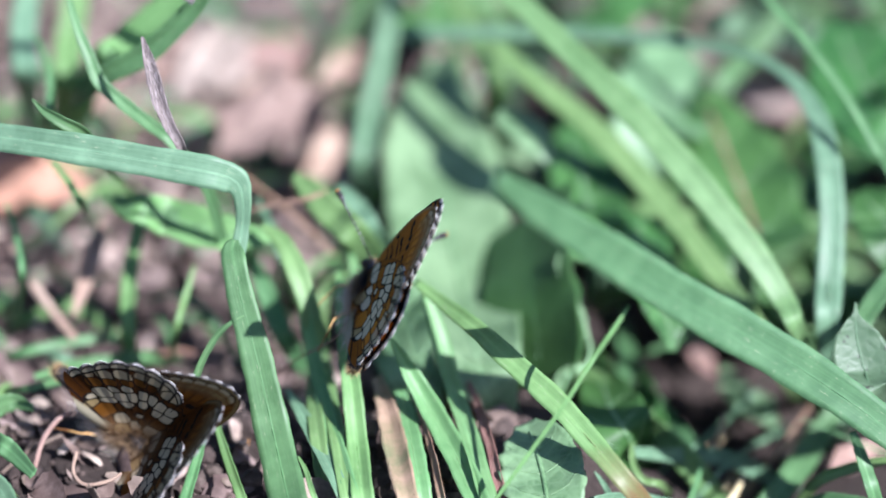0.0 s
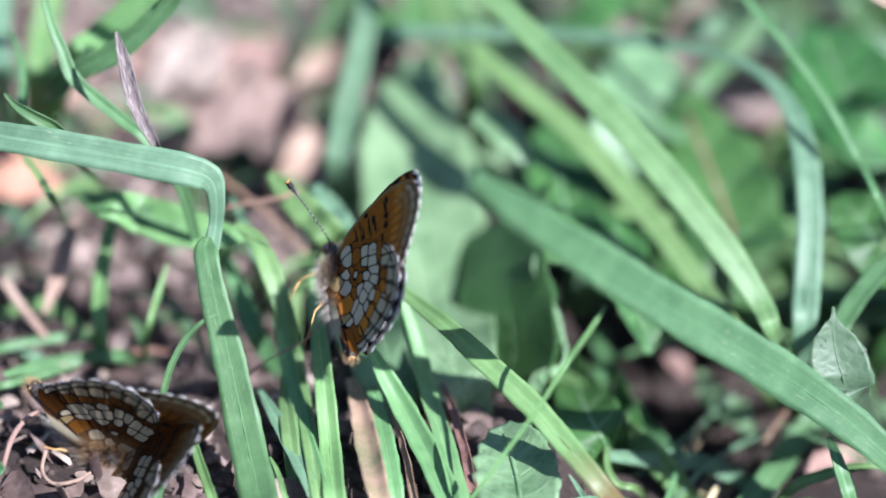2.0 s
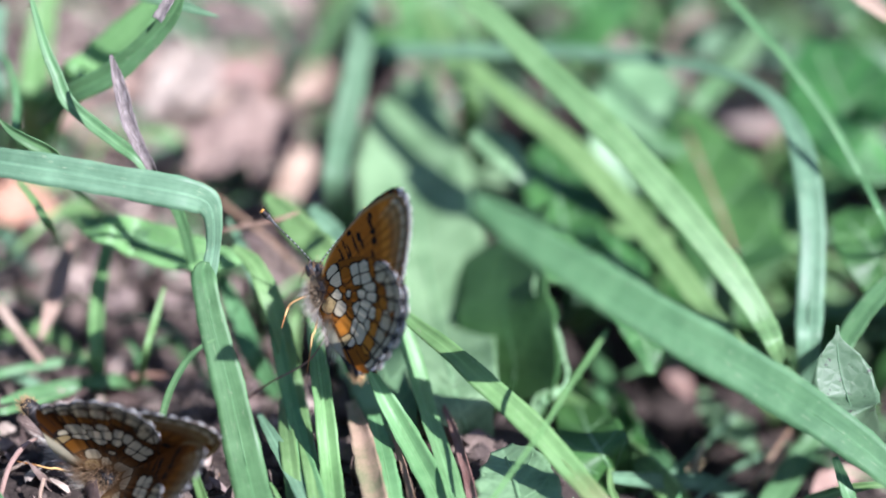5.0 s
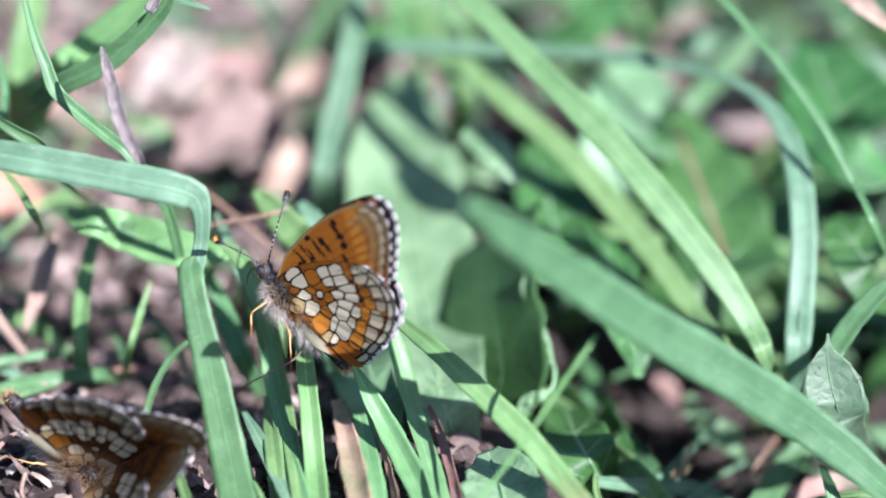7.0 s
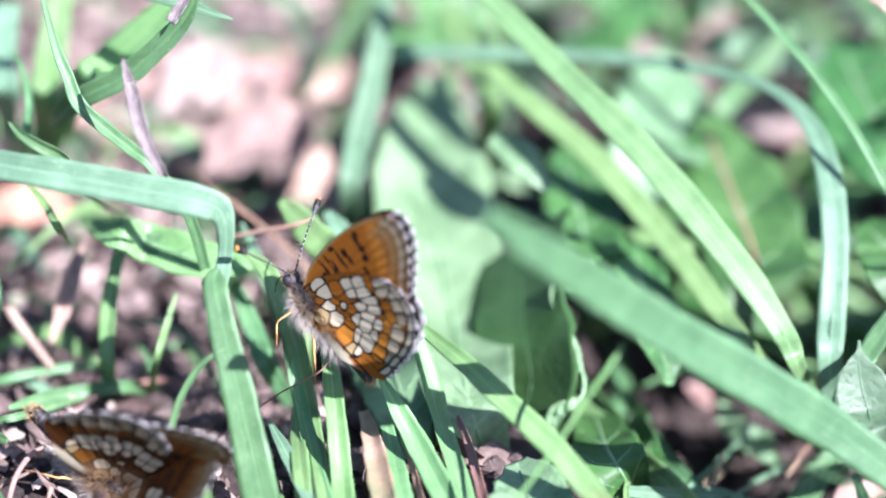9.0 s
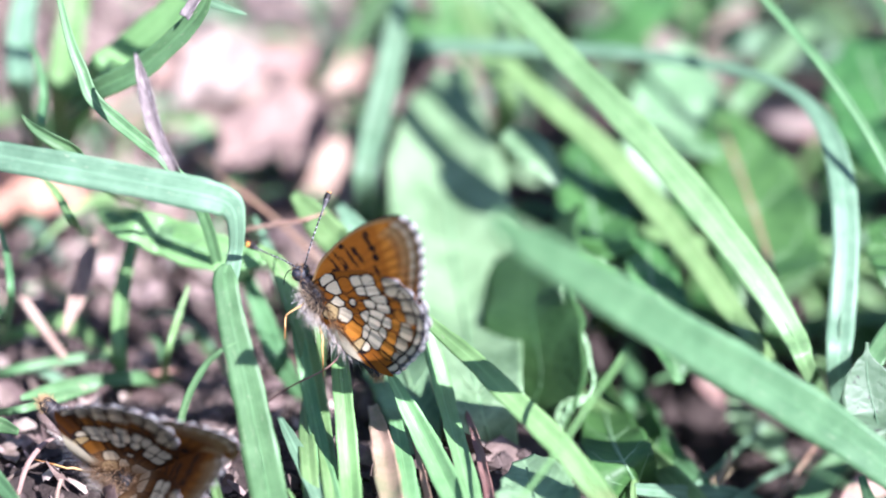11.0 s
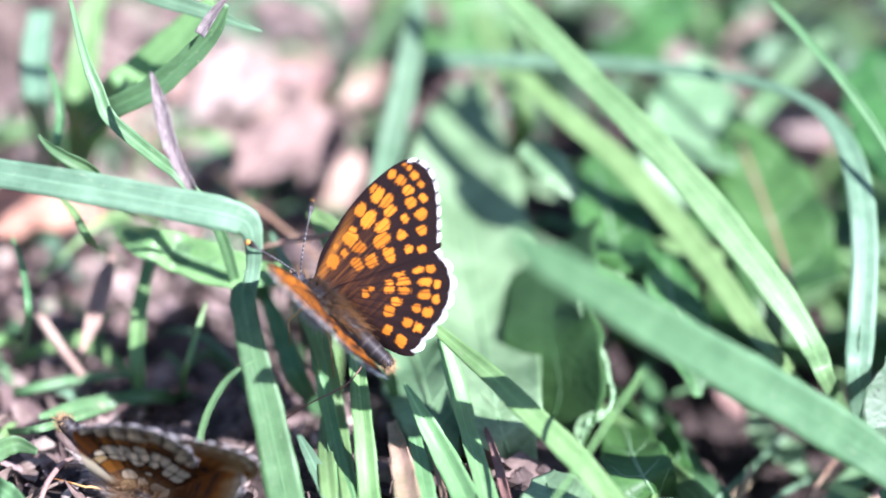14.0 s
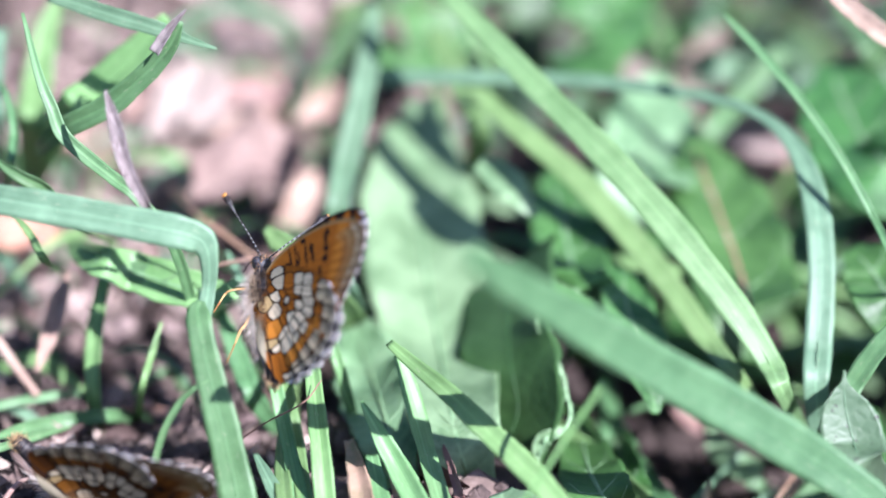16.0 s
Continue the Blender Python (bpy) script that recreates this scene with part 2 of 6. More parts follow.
def spline(rows, n):
    """Catmull-Rom through rows of numbers, n samples."""
    p = np.asarray(rows, dtype=float)
    if len(p) == 2:
        return p[0] + (p[1] - p[0]) * np.linspace(0, 1, n)[:, None]
    q = np.vstack([2 * p[0] - p[1], p, 2 * p[-1] - p[-2]])
    seg = np.linspace(0, len(p) - 1 - 1e-9, n)
    i = seg.astype(int)
    u = (seg - i)[:, None]
    a, b, c, d = q[i], q[i + 1], q[i + 2], q[i + 3]
    return 0.5 * (2 * b + (c - a) * u + (2 * a - 5 * b + 4 * c - d) * u ** 2 + (3 * b - a - 3 * c + d) * u ** 3)


FACE = np.array([0.0, -0.766, 0.643])


RIB, SKIN = [], []


def ribbon(name, rows, mat, roll=0.0, fold=0.12, thick=0.22, ruffle=0.0, across=7, n=44, waves=5.0, face=None, twist=0.0, tip=True, seed=0):
    """A leaf along rows of (x, y, z, width) in mm, root first: creased along its midrib, edges waved, a closed thin shell."""
    rnd = np.random.RandomState(seed + int(abs(rows[0][0] * 7 + rows[-1][2] * 13)) % 9999)
    s = spline(rows, n)
    c, w = s[:, :3], np.maximum(s[:, 3], 0.15)
    tan = np.gradient(c, axis=0)
    tan /= np.linalg.norm(tan, axis=1, keepdims=True)
    f = FACE if face is None else np.array(face, dtype=float)
    side = np.cross(tan, f)
    side /= np.linalg.norm(side, axis=1, keepdims=True) + 1e-9
    nor = np.cross(side, tan)
    ang = np.radians(roll + twist * np.linspace(-0.5, 0.5, n))[:, None]
    side, nor = side * np.cos(ang) + nor * np.sin(ang), nor * np.cos(ang) - side * np.sin(ang)
    w = w / np.maximum(np.cos(np.abs(ang[:, 0])), 0.35)
    u = np.linspace(-1, 1, across)
    v = np.linspace(0, 1, n)
    length = np.concatenate([[0], np.cumsum(np.linalg.norm(np.diff(c, axis=0), axis=1))])
    ph = rnd.rand(2) * 6.28
    wave = ruffle * w[:, None] * np.stack([np.sin(waves * 6.28 * v + ph[0] + 1.7 * np.sin(9 * v)), np.sin(waves * 5.7 * v + ph[1] + 1.3 * np.sin(11 * v))], 1)
    lift = np.where(u[None, :] < 0, wave[:, :1], wave[:, 1:]) * np.abs(u[None, :]) ** 2.5
    edge = 1 + (0.035 * np.sin(v * 40 + ph[0]) + 0.02 * np.sin(v * 97 + ph[1]))[:, None] * (np.abs(u[None, :]) > 0.99)
    lift = lift + fold * w[:, None] * (np.abs(u[None, :]) ** 1.3 - 0.5)
    mid = c[:, None, :] + side[:, None, :] * (u[None, :] * edge * w[:, None] / 2)[..., None] + nor[:, None, :] * lift[..., None]
    th = thick * (1 - 0.7 * np.abs(u)) / 2
    k0 = across // 2
    RIB[:] = [(*q, max(0.05, 0.035 * ww)) for q, ww in zip((mid[:, k0] + nor * (th[k0] - 0.065))[1:-3:2], w[1:-3:2])]
    top = mid + nor[:, None, :] * th[None, :, None]
    SKIN[:] = [top]
    bot = mid - nor[:, None, :] * th[None, :, None]
    verts = np.concatenate([top.reshape(-1, 3), bot.reshape(-1, 3)]) * MM
    k = n * across
    faces = []
    for i in range(n - 1):
        for j in range(across - 1):
            a = i * across + j
            faces.append((a, a + 1, a + across + 1, a + across))
            faces.append((k + a, k + a + across, k + a + across + 1, k + a + 1))
        a = i * across
        faces.append((a, a + across, k + a + across, k + a))
        b = a + across - 1
        faces.append((b, k + b, k + b + across, b + across))
    for j in range(across - 1):
        faces.append((j, k + j, k + j + 1, j + 1))
        a = (n - 1) * across + j
        faces.append((a, a + 1, k + a + 1, k + a))
    uv1 = np.stack([np.broadcast_to(u[None, :] * w[:, None] / 2, (n, across)), np.broadcast_to(length[:, None], (n, across))], -1).reshape(-1, 2)
    return mesh_from(name, verts, faces, mat, uv=np.concatenate([uv1, uv1]))


def tube(name, rows, mat, sides=8, n=24, colors=None, caps=True):
    """A round stem along rows of (x, y, z, radius) in mm."""
    s = spline(rows, n)
    c, r = s[:, :3], np.maximum(s[:, 3], 0.02)
    tan = np.gradient(c, axis=0)
    tan /= np.linalg.norm(tan, axis=1, keepdims=True) + 1e-12
    ref = np.array([0.31, 0.52, 0.79])
    side = np.cross(tan, ref)
    side /= np.linalg.norm(side, axis=1, keepdims=True)
    nor = np.cross(side, tan)
    a = np.linspace(0, 2 * math.pi, sides, endpoint=False)
    ring = c[:, None, :] + r[:, None, None] * (side[:, None, :] * np.cos(a)[None, :, None] + nor[:, None, :] * np.sin(a)[None, :, None])
    verts = ring.reshape(-1, 3) * MM
    faces = [(i * sides + j, i * sides + (j + 1) % sides, (i + 1) * sides + (j + 1) % sides, (i + 1) * sides + j) for i in range(n - 1) for j in range(sides)]
    if caps:
        faces += [tuple(range(sides - 1, -1, -1)), tuple((n - 1) * sides + j for j in range(sides))]
    length = np.concatenate([[0], np.cumsum(np.linalg.norm(np.diff(c, axis=0), axis=1))])
    uv = np.stack([np.broadcast_to(np.arange(sides)[None, :], (n, sides)), np.broadcast_to(length[:, None], (n, sides))], -1).reshape(-1, 2)
    cols = None if colors is None else np.repeat(np.array([colors(t) for t in np.linspace(0, 1, n)]), sides, axis=0)
    return mesh_from(name, verts, faces, mat, uv=uv, colors=cols)


def thing(name, me, label, category, group="", kind=""):
    return tagged(new(name, me), label, category, group, kind)


BLADES = "grass blades round the butterflies"


def blade(label, mat, rows, rib=True, **how):
    ob = thing("grass_blade", ribbon("grass_blade", rows, mat, **how), label, "grass blade", BLADES)
    if rib:
        part("midrib", tube("midrib", [(x, y, z, min(r, 0.11)) for x, y, z, r in RIB], mat, 5, len(RIB)), ob)
    return ob


def herb(label, mat, rows, rib=True, vein=None, **how):
    how = {"across": 15, "n": 40, "fold": 0.10, "ruffle": 0.05, "thick": 0.35, **how}
    ob = thing("herb_leaf", ribbon("herb_leaf", rows, mat, **how), label, "leaf", "broad herb leaves")
    part("midrib", tube("midrib", [(x, y, z, min(r, 0.35 if rib else 0.16)) for x, y, z, r in RIB], vein or (LEAF_PALE if rib else mat), 6, len(RIB)), ob, "paler midrib" if rib and not vein else "")
    if rib:
        skin = SKIN[0]
        n, half = skin.shape[0], skin.shape[1] // 2
        for k in range(4):
            for s in (-1, 1):
                rows = []
                for u in (0.0, 0.25, 0.5, 0.75, 0.92):
                    i = min(n - 2, int(n * (0.16 + 0.17 * k) + n * 0.13 * u))
                    rows.append((*skin[i, half + s * round(u * half)], 0.13 * (1 - 0.7 * u)))
                part("side_vein", tube("side_vein", rows, LEAF_PALE, 5, 9), ob)
    return ob


def dry(label, mat, rows, **how):
    how = {"across": 9, "ruffle": 0.06, "fold": 0.2, "thick": 0.3, **how}
    ob = thing("dry_leaf", ribbon("dry_leaf", rows, mat, **how), label, "dry leaf", "withered leaves")
    if max(row[3] for row in rows) > 4:
        part("midrib", tube("midrib", [(x, y, z, 0.2) for x, y, z, r in RIB], DEAD, 6, len(RIB)), ob, "darker midrib")
    return ob


def stem(label, mat, rows, **how):
    return thing("stem", tube("stem", rows, mat, **how), label, "stem")


# ---- ground ----
def rise(x, y):
    """Height of the ground in mm at x, y in mm."""
    near = math.exp(-((x / 400) ** 2 + (y / 400) ** 2))
    h = 3.2 * noise.noise(Vector((x * 0.035, y * 0.035, 0))) + 1.6 * noise.noise(Vector((x * 0.11, y * 0.11, 3)))
    h -= 8 * (1 + math.tanh((x - 26) / 14))             # the ground drops away on the sunny side
    h -= 8 * (1 + math.tanh((y - 8) / 14))              # and beyond the tuft
    return near * h + (1 - near) * 30 * noise.noise(Vector((x * 0.0006, y * 0.0006, 7)))


def ground():
    near = [i * 2.0 for i in range(-80, 81)]
    far = []
    step, at = 3.0, 160.0
    while at < 90000:
        step *= 1.32
        at += step
        far.append(at)
    line = [-v for v in reversed(far)] + near + far
    k = len(line)
    verts = [(x * MM, (y + 20) * MM, rise(x, y + 20) * MM) for y in line for x in line]
    faces = [(j * k + i, j * k + i + 1, (j + 1) * k + i + 1, (j + 1) * k + i) for j in range(k - 1) for i in range(k - 1)]
    thing("ground", mesh_from("ground", verts, faces, SOIL), "dark crumbly brown soil with litter", "ground", kind="structure")


ground()


def chips(name, count, spot, size, mat, label, category, seed, stand=0.5):
    """Curled scraps of dead leaf lying on the ground, joined."""
    rnd = np.random.RandomState(seed)
    verts, faces = [], []
    for _ in range(count):
        x, y = spot(rnd)
        a, b = size[0] + (size[1] - size[0]) * rnd.rand() ** 2, 0.25 + 0.5 * rnd.rand()
        turn = Euler((rnd.randn() * stand, rnd.randn() * stand, rnd.rand() * 6.28)).to_matrix()
        curl = rnd.randn() * 0.25
        base = len(verts)
        z = rise(x, y) + 0.3 + rnd.rand() * 2.5 * stand
        for i in range(5):
            u = i / 2 - 1
            half = a * b * (1 - 0.75 * abs(u) ** 2) * (0.8 + 0.4 * rnd.rand())
            for v in (-1, 0, 1):
                p = turn @ Vector((u * a, v * half, curl * a * (u * u + 0.6 * abs(v)) + 0.12 * a * (rnd.rand() - 0.5)))
                verts.append(((x + p.x) * MM, (y + p.y) * MM, max(z + p.z, rise(x, y) - 0.2) * MM))
        for i in range(4):
            for j in range(2):
                q = base + i * 3 + j
                faces.append((q, q + 1, q + 4, q + 3))
    thing(name, mesh_from(name, verts, faces, mat), label, category, kind="stuff")


def left_side(rnd):
    return -115 + 125 * rnd.rand(), -45 + 190 * rnd.rand()


def everywhere(rnd):
    return -150 + 300 * rnd.rand(), -90 + 260 * rnd.rand()


chips("leaf_litter", 1300, left_side, (1.2, 5.5), LITTER, "pinkish brown scraps of dead leaves on soil", "leaf litter", 3)


def far_left(rnd):
    return -75 + 80 * rnd.rand(), 38 + 100 * rnd.rand()


PALE_LITTER = dry_material("bleached_litter", [(0.25, (0.082, 0.058, 0.050)), (0.5, (0.288, 0.220, 0.191)), (0.75, (0.536, 0.440, 0.387))], 300, "island", 0.05)
chips("bleached_litter", 1100, far_left, (1.0, 4.6), PALE_LITTER, "bleached pinkish scraps of dead leaves", "leaf litter", 9, stand=0.6)


def mid_left(rnd):
    return -80 + 84 * rnd.rand(), -18 + 66 * rnd.rand()


chips("bleached_litter", 220, mid_left, (0.8, 3.2), PALE_LITTER, "small bleached scraps of dead leaves", "leaf litter", 12, stand=0.6)
chips("leaf_litter", 420, everywhere, (1.0, 5.0), LITTER, "thin brown scraps of dead leaves on soil", "leaf litter", 4)


def crumbs(count, seed):
    rnd = np.random.RandomState(seed)
    bm = bmesh.new()
    bmesh.ops.create_icosphere(bm, subdivisions=1, radius=1)
    base = np.array([v.co[:] for v in bm.verts])
    tri = np.array([[v.index for v in f.verts] for f in bm.faces])
    bm.free()
    verts, faces = [], []
    for k in range(count):
        x, y = everywhere(rnd) if k % 3 else left_side(rnd)
        r = 0.5 + 1.9 * rnd.rand() ** 3
        p = base * (0.7 + 0.5 * rnd.rand(len(base), 1)) * r * np.array([1, 0.8 + 0.4 * rnd.rand(), 0.7])
        verts.append(p + np.array([x, y, rise(x, y) + 0.3 * r]))
        faces.append(tri + k * len(base))
    thing("soil_crumbs", mesh_from("soil_crumbs", np.concatenate(verts) * MM, np.concatenate(faces).tolist(), CRUMB, smooth=False),
          "small dark brown crumbs of earth", "soil", kind="stuff")


crumbs(4200, 5)


# ---- grass near the butterflies ----
blade("bluish green grass blade bent over sideways, sunlit", GRASS_BLUE, [(-112.1, 55.2, -17.5, 3.72), (-82.8, 13.0, 27.9, 3.63), (-69.0, 12.4, 36.5, 4.03), (-60.9, 10.5, 37.4, 4.01), (-52.8, 8.2, 37.8, 4.13), (-45.1, 7.4, 36.8, 4.29), (-37.5, 6.5, 35.8, 4.44), (-32.1, 5.9, 35.0, 4.44), (-29.7, 6.2, 33.9, 4.30), (-28.4, 6.1, 32.9, 3.69), (-27.8, 5.5, 31.5, 2.77), (-27.7, 4.9, 29.2, 2.16), (-27.9, 4.2, 26.8, 2.01), (-28.4, 2.3, 24.5, 2.17), (-29.1, 1.3, 21.8, 1.55)], fold=0.05, n=60)
blade("broad upright green grass blade with pale scars", GRASS, [(-18.7, -33.4, -1.6, 4.97), (-20.0, -31.9, 5.5, 5.05), (-21.7, -23.8, 5.8, 5.15), (-23.5, -16.6, 8.3, 4.90), (-25.0, -12.1, 13.5, 4.52), (-26.3, -8.7, 17.7, 4.21), (-27.8, -5.0, 22.1, 3.68), (-28.6, -2.3, 25.3, 3.37), (-29.0, -0.1, 26.3, 2.99), (-28.8, 1.5, 26.7, 1.08)], fold=0.06)
blade("bright green grass blade arching upright", GRASS_YELLOW, [(-11.3, -28.2, -1.7, 1.98), (-13.1, -26.8, 5.4, 1.96), (-15.1, -13.0, 4.8, 2.18), (-17.2, 0.1, 3.2, 2.41), (-19.0, 4.5, 10.1, 2.72), (-20.8, 8.1, 14.4, 3.04), (-23.2, 12.8, 16.8, 2.41), (-26.4, 16.0, 17.5, 0.97)], roll=-15)
blade("yellowish grass blade with a withered tip, leaning", GRASS_WITHERED, [(35.0, -21.7, -14.3, 2.61), (25.6, -28.1, 6.9, 2.62), (19.0, -21.6, 11.6, 3.08), (14.9, -17.1, 13.8, 3.25), (8.6, -10.4, 15.6, 3.06), (4.0, -4.7, 16.2, 2.56), (-1.0, 2.3, 15.2, 1.89), (-4.2, 6.2, 15.2, 1.19)], roll=-12, fold=0.1)
blade("grey-green short grass blade", GRASS_BLUE, [(-10.5, -28.2, -1.7, 1.83), (-13.8, -25.5, 5.4, 1.96), (-16.8, -17.8, 5.2, 2.00), (-19.8, -10.3, 4.9, 1.72), (-22.3, -3.6, 3.5, 0.64)], roll=-35)
blade("thin curved green grass blade", GRASS, [(-36.0, -14.9, -2.1, 0.79), (-34.9, -12.4, 8.5, 1.00), (-33.7, -9.9, 13.1, 1.00), (-31.4, -7.9, 17.0, 0.92), (-29.2, -7.3, 19.3, 0.61), (-27.0, -6.5, 20.2, 0.23)], fold=0.2)
blade("thin green grass blade by the resting butterfly", GRASS_YELLOW, [(-24.8, -31.4, -1.6, 1.36), (-26.9, -27.9, 5.6, 1.35), (-29.3, -20.2, 5.4, 1.37), (-31.4, -12.7, 5.1, 0.93), (-32.0, -10.2, 6.5, 0.47)], fold=0.2)
blade("thin pale grass shoot", GRASS_YELLOW, [(-15.1, -28.2, -1.6, 0.69), (-17.5, -26.7, 5.5, 0.75), (-18.8, -21.7, 5.3, 0.69), (-20.0, -18.9, 5.4, 0.31)], fold=0.2)
blade("thin straight seed stalk of grass", GRASS_YELLOW, [(0.9, -31.0, -2.0, 0.56), (6.8, -29.6, 8.3, 0.56), (11.2, -27.1, 14.4, 0.55), (15.6, -24.5, 20.6, 0.55), (19.2, -21.5, 25.7, 0.55), (21.7, -19.9, 29.2, 0.58), (23.8, -17.7, 31.7, 0.22)], fold=0.3)
dry("dry curled brown leaf tip standing up", CURL, [(-35.2, 14.0, 26.1, 0.63), (-35.9, 8.8, 36.9, 1.23), (-37.5, 10.0, 39.9, 1.68), (-38.8, 12.1, 42.4, 1.99), (-39.6, 14.0, 44.7, 1.99), (-40.4, 16.0, 47.1, 1.38), (-41.2, 17.7, 49.1, 0.38)], fold=0.35, thick=0.4)
blade("dark green grass tip curling up behind the bent blade", GRASS, [(-46.0, 60.0, -17.5, 0.9), (-48.2, 13.4, 31.5, 1.2), (-48.7, 13.0, 34.3, 1.5), (-49.9, 12.5, 36.8, 1.8), (-52.0, 12.3, 38.4, 1.8), (-53.9, 12.8, 39.4, 1.5), (-55.2, 13.5, 40.0, 1.0), (-56.6, 14.5, 41.0, 0.3)], fold=0.3, roll=20)

# ---- grass on the sunny side ----
blade("broad grey-green grass blade reaching forward", GRASS_GREY, [(80.7, -4.2, -19.9, 3.65), (65.8, -18.0, 3.4, 4.08), (58.9, -17.7, 10.2, 4.95), (52.5, -16.4, 15.0, 5.75), (44.3, -16.4, 21.6, 6.20), (36.4, -16.8, 27.8, 6.19), (26.8, -18.9, 36.6, 5.83), (17.6, -23.0, 47.1, 5.03), (10.3, -27.8, 56.8, 3.92), (6.0, -31.5, 63.7, 2.31)], fold=0.06)
blade("long bright green grass blade arching over", GRASS_FRESH, [(61.2, 31.0, -32.8, 2.64), (50.5, 5.2, 6.2, 2.58), (48.3, 8.3, 9.9, 3.55), (43.9, 13.5, 14.6, 4.20), (37.7, 20.3, 19.5, 4.63), (31.4, 27.5, 23.5, 4.51), (24.3, 35.6, 26.9, 4.14), (17.0, 44.3, 29.4, 3.78), (9.6, 53.3, 32.4, 3.32), (1.1, 63.6, 35.3, 2.16)], roll=-14, fold=0.08)
blade("long fresh green grass blade arching over", GRASS_YELLOW, [(57.5, 30.9, -32.7, 2.64), (45.6, 12.0, 1.8, 2.47), (41.1, 19.0, 4.0, 3.25), (35.9, 28.7, 6.2, 3.73), (29.5, 38.6, 8.7, 3.78), (22.9, 46.3, 11.7, 3.65), (15.2, 53.7, 14.2, 3.25), (9.1, 60.3, 15.9, 2.66), (3.8, 67.3, 18.0, 1.52)], roll=-18, fold=0.08)
blade("green grass blade bent over with a pale scar", GRASS_BLUE, [(62.1, 18.2, -30.4, 3.89), (55.1, 6.2, 4.3, 3.73), (55.4, 12.2, 9.8, 3.90), (56.1, 19.5, 15.4, 3.92), (56.0, 27.1, 19.9, 3.79), (55.0, 34.6, 22.5, 3.50), (53.1, 39.7, 23.9, 2.4), (49.6, 45.2, 24.3, 1.7), (44.1, 49.9, 23.7, 1.5), (35.8, 54.1, 22.5, 1.8), (25.7, 58.1, 21.0, 2.2), (13.5, 61.6, 19.0, 2.4), (1.1, 64.1, 17.2, 2.4), (-9.7, 67.1, 14.7, 3.06)], fold=0.08)
blade("thin green grass blade crossing", GRASS, [(86.6, 53.7, -33.5, 1.14), (66.8, 17.7, 18.0, 1.09), (62.9, 23.7, 23.6, 1.09), (58.4, 30.8, 28.9, 1.22), (53.1, 38.3, 33.2, 1.36), (47.7, 45.0, 36.5, 1.24), (43.0, 50.7, 38.7, 0.63)], fold=0.2)
blade("green grass blade beside the small leaf", GRASS, [(59.5, 25.0, -32.1, 3.05), (56.4, 1.1, 4.5, 2.89), (59.5, 4.5, 10.1, 2.88), (63.3, 7.4, 15.0, 2.71), (68.7, 10.2, 19.9, 1.59)], roll=20)
blade("short green grass blade, lit, pointed low", GRASS_YELLOW, [(41.2, -7.8, -17.4, 3.28), (33.9, -4.5, -8.5, 3.73), (29.1, 2.7, -9.3, 3.96), (25.5, 10.2, -11.2, 3.70), (21.4, 14.5, -10.7, 2.88), (19.0, 17.4, -10.4, 1.19)], roll=10)
blade("pale green blade lying on the ground", GRASS_BLUE, [(52.9, -1.3, -20.5, 2.17), (42.1, -2.2, -12.0, 2.46), (34.3, -4.7, -8.7, 2.27), (26.5, -8.5, -4.0, 1.59)])
blade("green blade leaning at the bottom", GRASS, [(41.4, -14.1, -16.5, 3.23), (47.7, -10.0, -10.4, 3.54), (53.4, 1.5, -13.8, 3.81), (57.4, 6.4, -11.1, 3.00), (60.7, 10.8, -8.9, 1.17)], roll=15)
blade("dark narrow blade bending down", GRASS, [(63.7, -17.3, -17.8, 1.93), (58.9, -21.6, -0.8, 2.00), (57.2, -18.1, 3.3, 1.85), (55.8, -14.7, 5.9, 0.93)], roll=-20)
blade("hooked pale green shoot", GRASS_YELLOW, [(32.9, -6.8, -14.9, 0.98), (30.3, -13.6, -5.4, 1.03), (27.8, -13.9, -4.2, 1.02), (26.5, -12.0, -3.4, 0.95), (26.4, -8.3, -3.7, 0.80), (27.5, -2.4, -6.0, 0.32)], fold=0.25)
stem("straw yellow dead stalk", STRAW, [(36.3, -6.5, -16.3, 0.41), (38.8, 0.9, -14.5, 0.46), (40.4, 2.9, -10.6, 0.37), (41.2, 4.2, -9.0, 0.21)])
stem("straw yellow dead stalk", STRAW, [(39.6, -6.8, -17.2, 0.33), (42.4, 1.6, -19.9, 0.34), (43.2, 2.7, -18.6, 0.21)])
stem("thin whitish dead stem across the ground", STRAW, [(41.5, -4.7, -18.2, 0.25), (47.2, 2.7, -18.6, 0.25), (53.4, 7.4, -16.1, 0.21), (59.1, 13.0, -15.6, 0.13)])
stem("thin whitish dead stem", STRAW, [(33.0, -5.2, -15.3, 0.21), (41.0, 13.4, -24.4, 0.22), (47.5, 19.7, -23.2, 0.17)])

